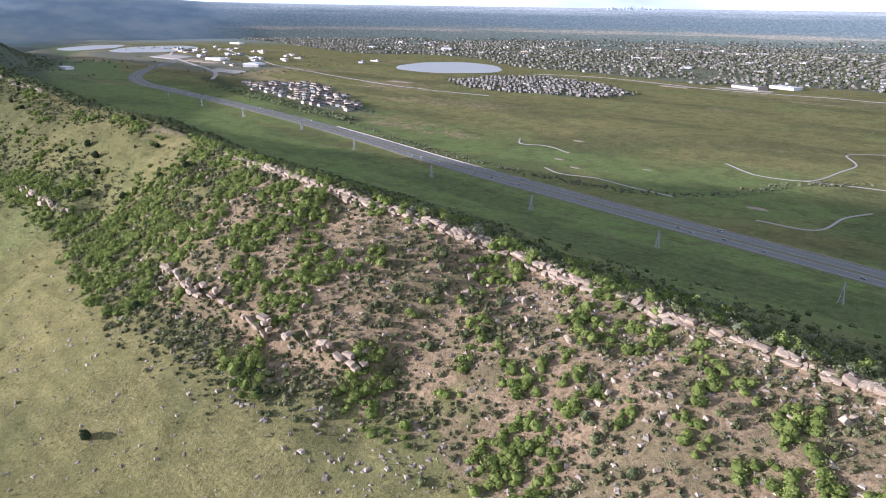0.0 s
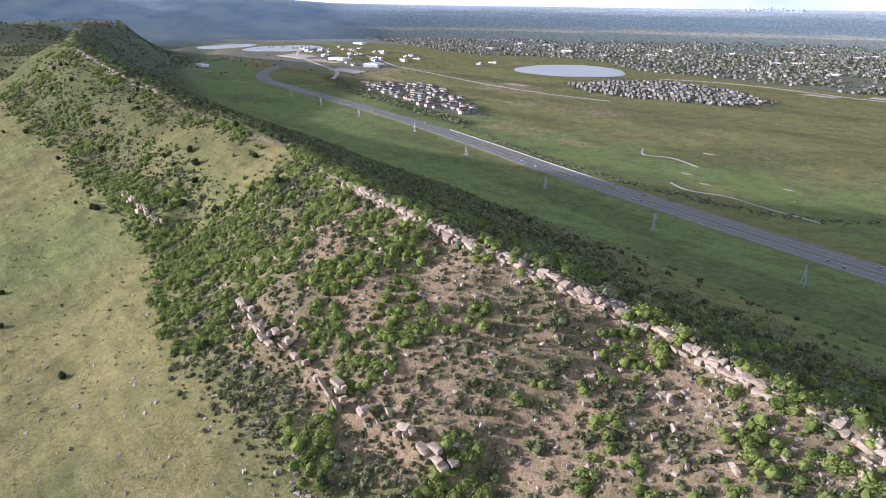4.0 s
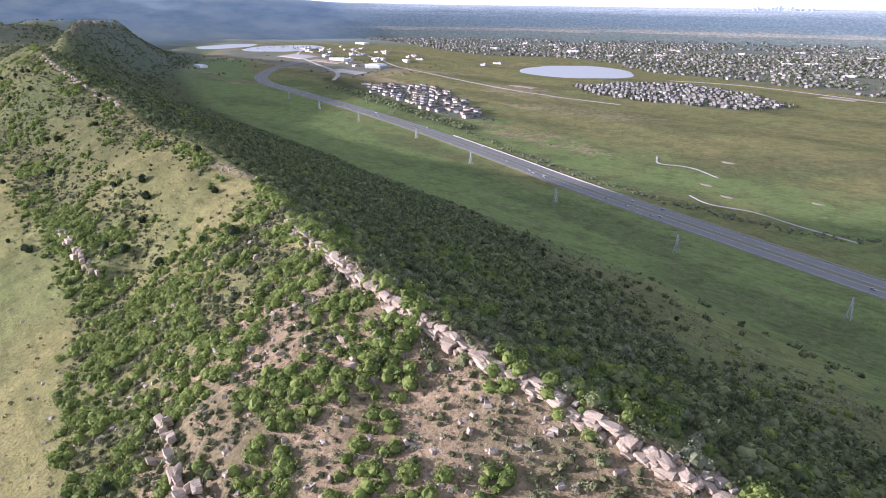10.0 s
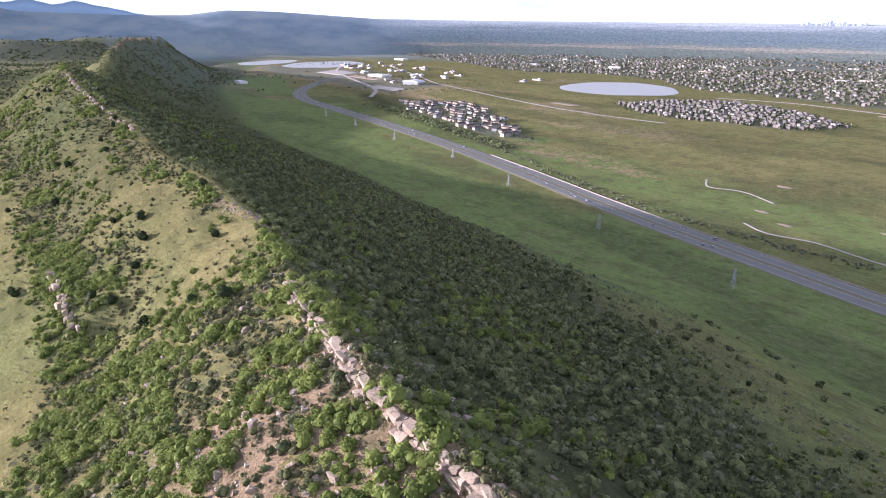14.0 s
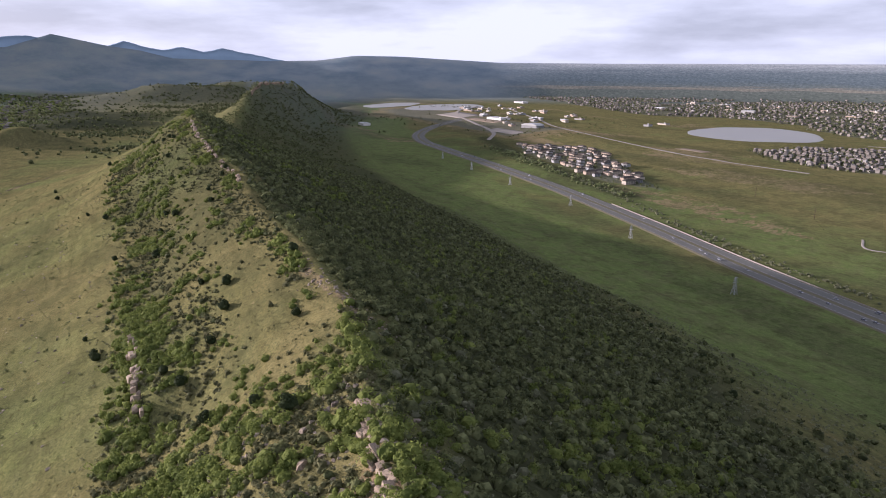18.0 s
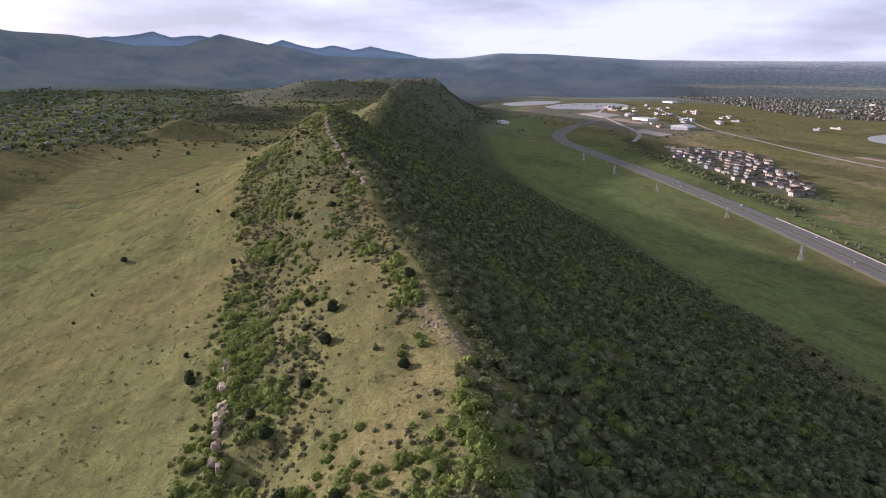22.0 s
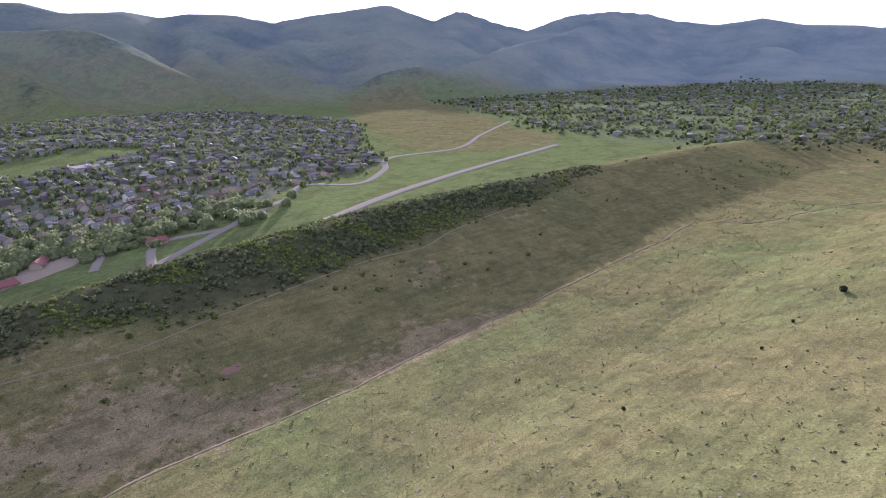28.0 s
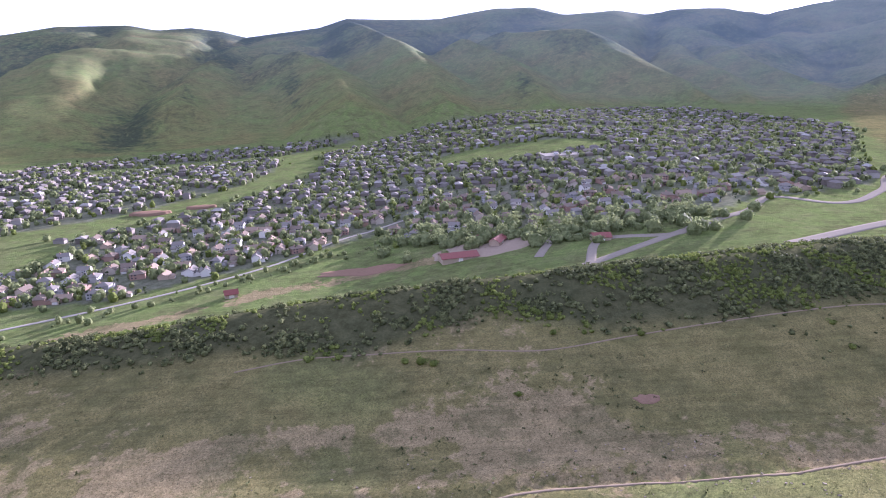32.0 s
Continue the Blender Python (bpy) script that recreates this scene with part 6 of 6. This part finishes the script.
for name, mat, a, b, tone in (("town_trees", SAGE, 0, 0.5, "grey-green"), ("town_oaks", DARK_OAK, 0.5, 0.78, "green"), ("town_conifers", PINE, 0.78, 1, "dark")):
    k = (g >= a) & (g < b)
    thicket(name, mat, t[k], sizes(k.sum(), 2.4, 5.0, 55), MOP, tone + " trees between the houses of the town", "trees")
t = scatter(900, 900, 1620, 720, 1020, lambda u, d, x, y: 0.9 * inside(*to_ridge(x, y), APARTMENTS), 58)
thicket("apartment_trees", DARK_OAK, t, sizes(len(t), 1.6, 3.6, 59), MOP, "green trees between apartment blocks", "trees")
t = scatter(2600, 1600, 3000, 640, 1500, lambda u, d, x, y: smooth(0.0, 0.35, fbm(x, y, 120, 141, 3)) * 0.8, 60)
thicket("lot_trees", DARK_OAK, t, sizes(len(t), 1.5, 4.2, 61), MOP, "small dark trees around lots and lakes", "trees")
t = round_trees(ESTATE_LOTS, 6, 11, 56)
thicket("estate_trees", DARK_OAK, t, sizes(len(t), 1.8, 3.6, 57), MOP, "green garden trees between close houses", "trees")

# ---- pylons, poles and cars ----
def bar(a, b, r):
    """A square steel bar from a to b."""
    a, b = Vector(a), Vector(b)
    q = (b - a).to_track_quat("Z", "Y")
    c = [q @ Vector((x, y, 0)) for x, y in ((-r, -r), (r, -r), (r, r), (-r, r))]
    v = [tuple(a + k) for k in c] + [tuple(b + k) for k in c]
    return v, [(0, 1, 5, 4), (1, 2, 6, 5), (2, 3, 7, 6), (3, 0, 4, 7), (3, 2, 1, 0), (4, 5, 6, 7)]


def joined(*pieces):
    v, f = [], []
    for pv, pf in pieces:
        f += [tuple(len(v) + k for k in q) for q in pf]
        v += pv
    return v, f


def pylon():
    thing = tagged(new("pylon"), "grey steel lattice power pylon standing in grass", "pylon", "pylons along the highway")
    corner = ((-1, -1), (1, -1), (1, 1), (-1, 1))
    for cx, cy in corner:
        part("leg", joined(bar((cx * 4, cy * 4, -1), (cx * 1.1, cy * 1.1, 20), 0.22), bar((cx * 1.1, cy * 1.1, 20), (cx * 0.5, cy * 0.5, 31), 0.18)), STEEL, thing)
    for k, (z0, z1) in enumerate(((0, 7), (7, 13), (13, 18), (18, 23), (23, 28))):
        half = [4 - 2.9 * z / 20 if z < 20 else 1.1 - 0.6 * (z - 20) / 11 for z in (z0, z1)]
        for (ax, ay), (bx, by) in zip(corner, corner[1:] + corner[:1]):
            part("brace", joined(bar((ax * half[0], ay * half[0], z0), (bx * half[1], by * half[1], z1), 0.09), bar((bx * half[0], by * half[0], z0), (ax * half[1], ay * half[1], z1), 0.12)), STEEL, thing)
    for z, w in ((21, 7), (25, 6), (29, 5)):
        part("crossarm", joined(bar((-w, 0, z), (w, 0, z), 0.2), bar((-w, 0, z), (0, 0, z + 1.6), 0.12), bar((w, 0, z), (0, 0, z + 1.6), 0.12)), STEEL, thing)
        for s in (-1, 1):
            part("insulator", bar((s * w, 0, z - 1.6), (s * w, 0, z), 0.14), GLASS, thing)
    return thing


first = pylon()
for n, (x, y) in enumerate([(194, 558), (94, 675), (-16, 815), (-137, 989), (-252, 1155), (-394, 1290), (294, 441), (-520, 1420), (-640, 1545)]):
    m = pose(x, y, on_ground(x, y), 0, 0, 49) @ Matrix.Scale(0.55, 4)
    first.matrix_basis = m if n == 0 else first.matrix_basis
    if n:
        copy_thing(first, m).matrix_basis = m


def utility_pole():
    thing = tagged(new("utility_pole"), "tall wooden utility pole standing on the plain", "utility pole", "poles on the plain")
    part("post", bar((0, 0, -1), (0, 0, 17), 0.22), BARK, thing)
    part("crossarm", bar((-1.8, 0, 15.5), (1.8, 0, 15.5), 0.13), BARK, thing)
    return thing


first = utility_pole()
for n, (u, v) in enumerate([(659, 811), (800, 860), (930, 700), (540, 800), (1100, 720), (400, 790)]):
    x, y = from_ridge(u, v)
    m = pose(x, y, on_ground(x, y), 0, 0, 20)
    first.matrix_basis = m if n == 0 else first.matrix_basis
    if n:
        copy_thing(first, m)


def car(van=False):
    thing = tagged(new("van" if van else "car"), "tall van driving on the highway" if van else "small car on the highway", "van" if van else "car", "traffic on the highway")
    L, H = (5.6, 1.2) if van else (4.5, 0.85)
    prof = [(-L / 2, 0.35), (L / 2, 0.35), (L / 2, H * 0.85), (L / 2 - 0.9, H), (-L / 2 + 0.3, H), (-L / 2, H * 0.9)]
    v = [(x, s * 0.9, z) for s in (-1, 1) for x, z in prof]
    k = len(prof)
    part("body", (v, [tuple(range(k - 1, -1, -1)), tuple(range(k, 2 * k))] + [(i, (i + 1) % k, k + (i + 1) % k, k + i) for i in range(k)]), CAR_PAINT, thing)
    t = H + (1.0 if van else 0.6)
    c = [(-L / 2 + 0.4, -0.85, H), (L / 2 - 1.2, -0.85, H), (L / 2 - 1.2, 0.85, H), (-L / 2 + 0.4, 0.85, H), (-L / 2 + 0.8, -0.65, t), (L / 2 - 2.0, -0.65, t), (L / 2 - 2.0, 0.65, t), (-L / 2 + 0.8, 0.65, t)]
    part("cabin", (c, [(0, 1, 5, 4), (1, 2, 6, 5), (2, 3, 7, 6), (3, 0, 4, 7), (4, 5, 6, 7)]), GLASS, thing)
    part("roof", boxes((-L / 2 + 0.8, -0.66, t, L / 2 - 2.0, 0.66, t + 0.06)), CAR_PAINT, thing)
    for x in (-L / 2 + 0.9, L / 2 - 0.9):
        for s in (-1, 1):
            ring = [(x + 0.34 * math.cos(a), 0.34 + 0.34 * math.sin(a)) for a in np.arange(10) * math.pi / 5]
            wv = [(px, s * 0.82 + o, pz) for o in (-0.1, 0.1) for px, pz in ring]
            part("wheel", (wv, [tuple(range(9, -1, -1)), tuple(range(10, 20))] + [(i, (i + 1) % 10, 10 + (i + 1) % 10, 10 + i) for i in range(10)]), RUBBER, thing)
    return thing


CARS = [car(), car(True)]
g = random.Random(8)
spots = sorted(g.sample(range(30, 300), 44))
for n, k in enumerate(spots):
    side = g.choice((-1, 1))
    a, b = ROAD[k], ROAD[k + 1]
    t = (b - a) / np.hypot(*(b - a))
    lane = side * 10.5 + g.choice((-2.8, 1.2))
    x, y = a + np.array((-t[1], t[0])) * lane
    m = pose(x, y, float(ROAD_Z[k]), 0, 0, math.degrees(math.atan2(t[1], t[0])) + (180 if side > 0 else 0))
    if n < 2:
        CARS[n].matrix_basis = m
    else:
        copy_thing(CARS[n % 5 == 0], m)

# ---- the far range and the city ----
RANGE_YAW = [35, 38.5, 40.5, 41.6, 43, 44.5, 46, 47.5, 48.7, 50, 52, 55, 57, 58.2, 60, 62, 64, 66]
RANGE_UP = [0.0, 0.012, 0.019, 0.022, 0.017, 0.023, 0.020, 0.024, 0.029, 0.022, 0.026, 0.034, 0.032, 0.038, 0.033, 0.030, 0.026, 0.016]
yaw = np.radians(np.arange(34, 67, 0.12))
crag = np.interp(np.degrees(yaw), RANGE_YAW, RANGE_UP) * 4740 + 9 * fbm(np.degrees(yaw), 0 * yaw, 1.6, 151, 4)
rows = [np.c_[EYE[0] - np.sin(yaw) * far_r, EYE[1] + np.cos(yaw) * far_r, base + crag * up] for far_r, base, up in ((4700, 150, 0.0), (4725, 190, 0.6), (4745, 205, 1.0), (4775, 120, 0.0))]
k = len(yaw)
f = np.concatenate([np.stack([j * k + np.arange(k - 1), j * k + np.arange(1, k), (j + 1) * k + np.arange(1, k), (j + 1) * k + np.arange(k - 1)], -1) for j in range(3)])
# backdrop ridge with the haze of distance put into its pale blue
tagged(new("distant_range", mesh_from("distant_range", np.concatenate(rows), f, plain("haze_blue_slopes", (0.30, 0.40, 0.50), 1.0, 0.01, 0.15), True)), "jagged pale blue mountains far beyond the foothills", "mountains", kind="structure")
# towers carry the haze of distance in their base colour
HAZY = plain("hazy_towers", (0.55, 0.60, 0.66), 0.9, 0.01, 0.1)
city = tagged(new("city_towers"), "far blue-grey towers of a city on the horizon", "skyline", kind="structure")
g = random.Random(3)
for k in range(34):
    yaw = radians(-16.4 + g.gauss(0, 1.0))
    x, y = EYE[0] - math.sin(yaw) * 4640, EYE[1] + math.cos(yaw) * 4640
    w, h = g.uniform(4, 9), 1 + abs(g.gauss(0, 5.5))
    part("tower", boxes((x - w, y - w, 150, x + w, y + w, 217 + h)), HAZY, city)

p = scatter(2600, -700, 1700, 560, 1700, lambda u, d, x, y: 0.25 + 0.75 * smooth(0.05, 0.4, fbm(x, y, 160, 121, 3)), 61)
u, v = to_ridge(p[:, 0], p[:, 1])
p = p[~housed_east(u, v, p[:, 0], p[:, 1]) & ~inside(u, v, APARTMENTS) & (np.hypot(p[:, 0] - 20, p[:, 1] - 2290) > 230)]
thicket("plain_shrubs", DARK_OAK, p, sizes(len(p), 0.5, 2.2, 62, 3.0), BLADES, "small dark shrubs dotted over the plain")
p = scatter(5200, -300, 1000, 300, 470, lambda u, d, x, y: 0.3 + 0.7 * smooth(-0.1, 0.35, fbm(x, y, 60, 123, 3)), 63)
thicket("meadow_tufts", TUFT, p, sizes(len(p), 0.25, 0.9, 64, 2.0), BLADES, "rough grass and sage tufts in the green meadow", "grass")
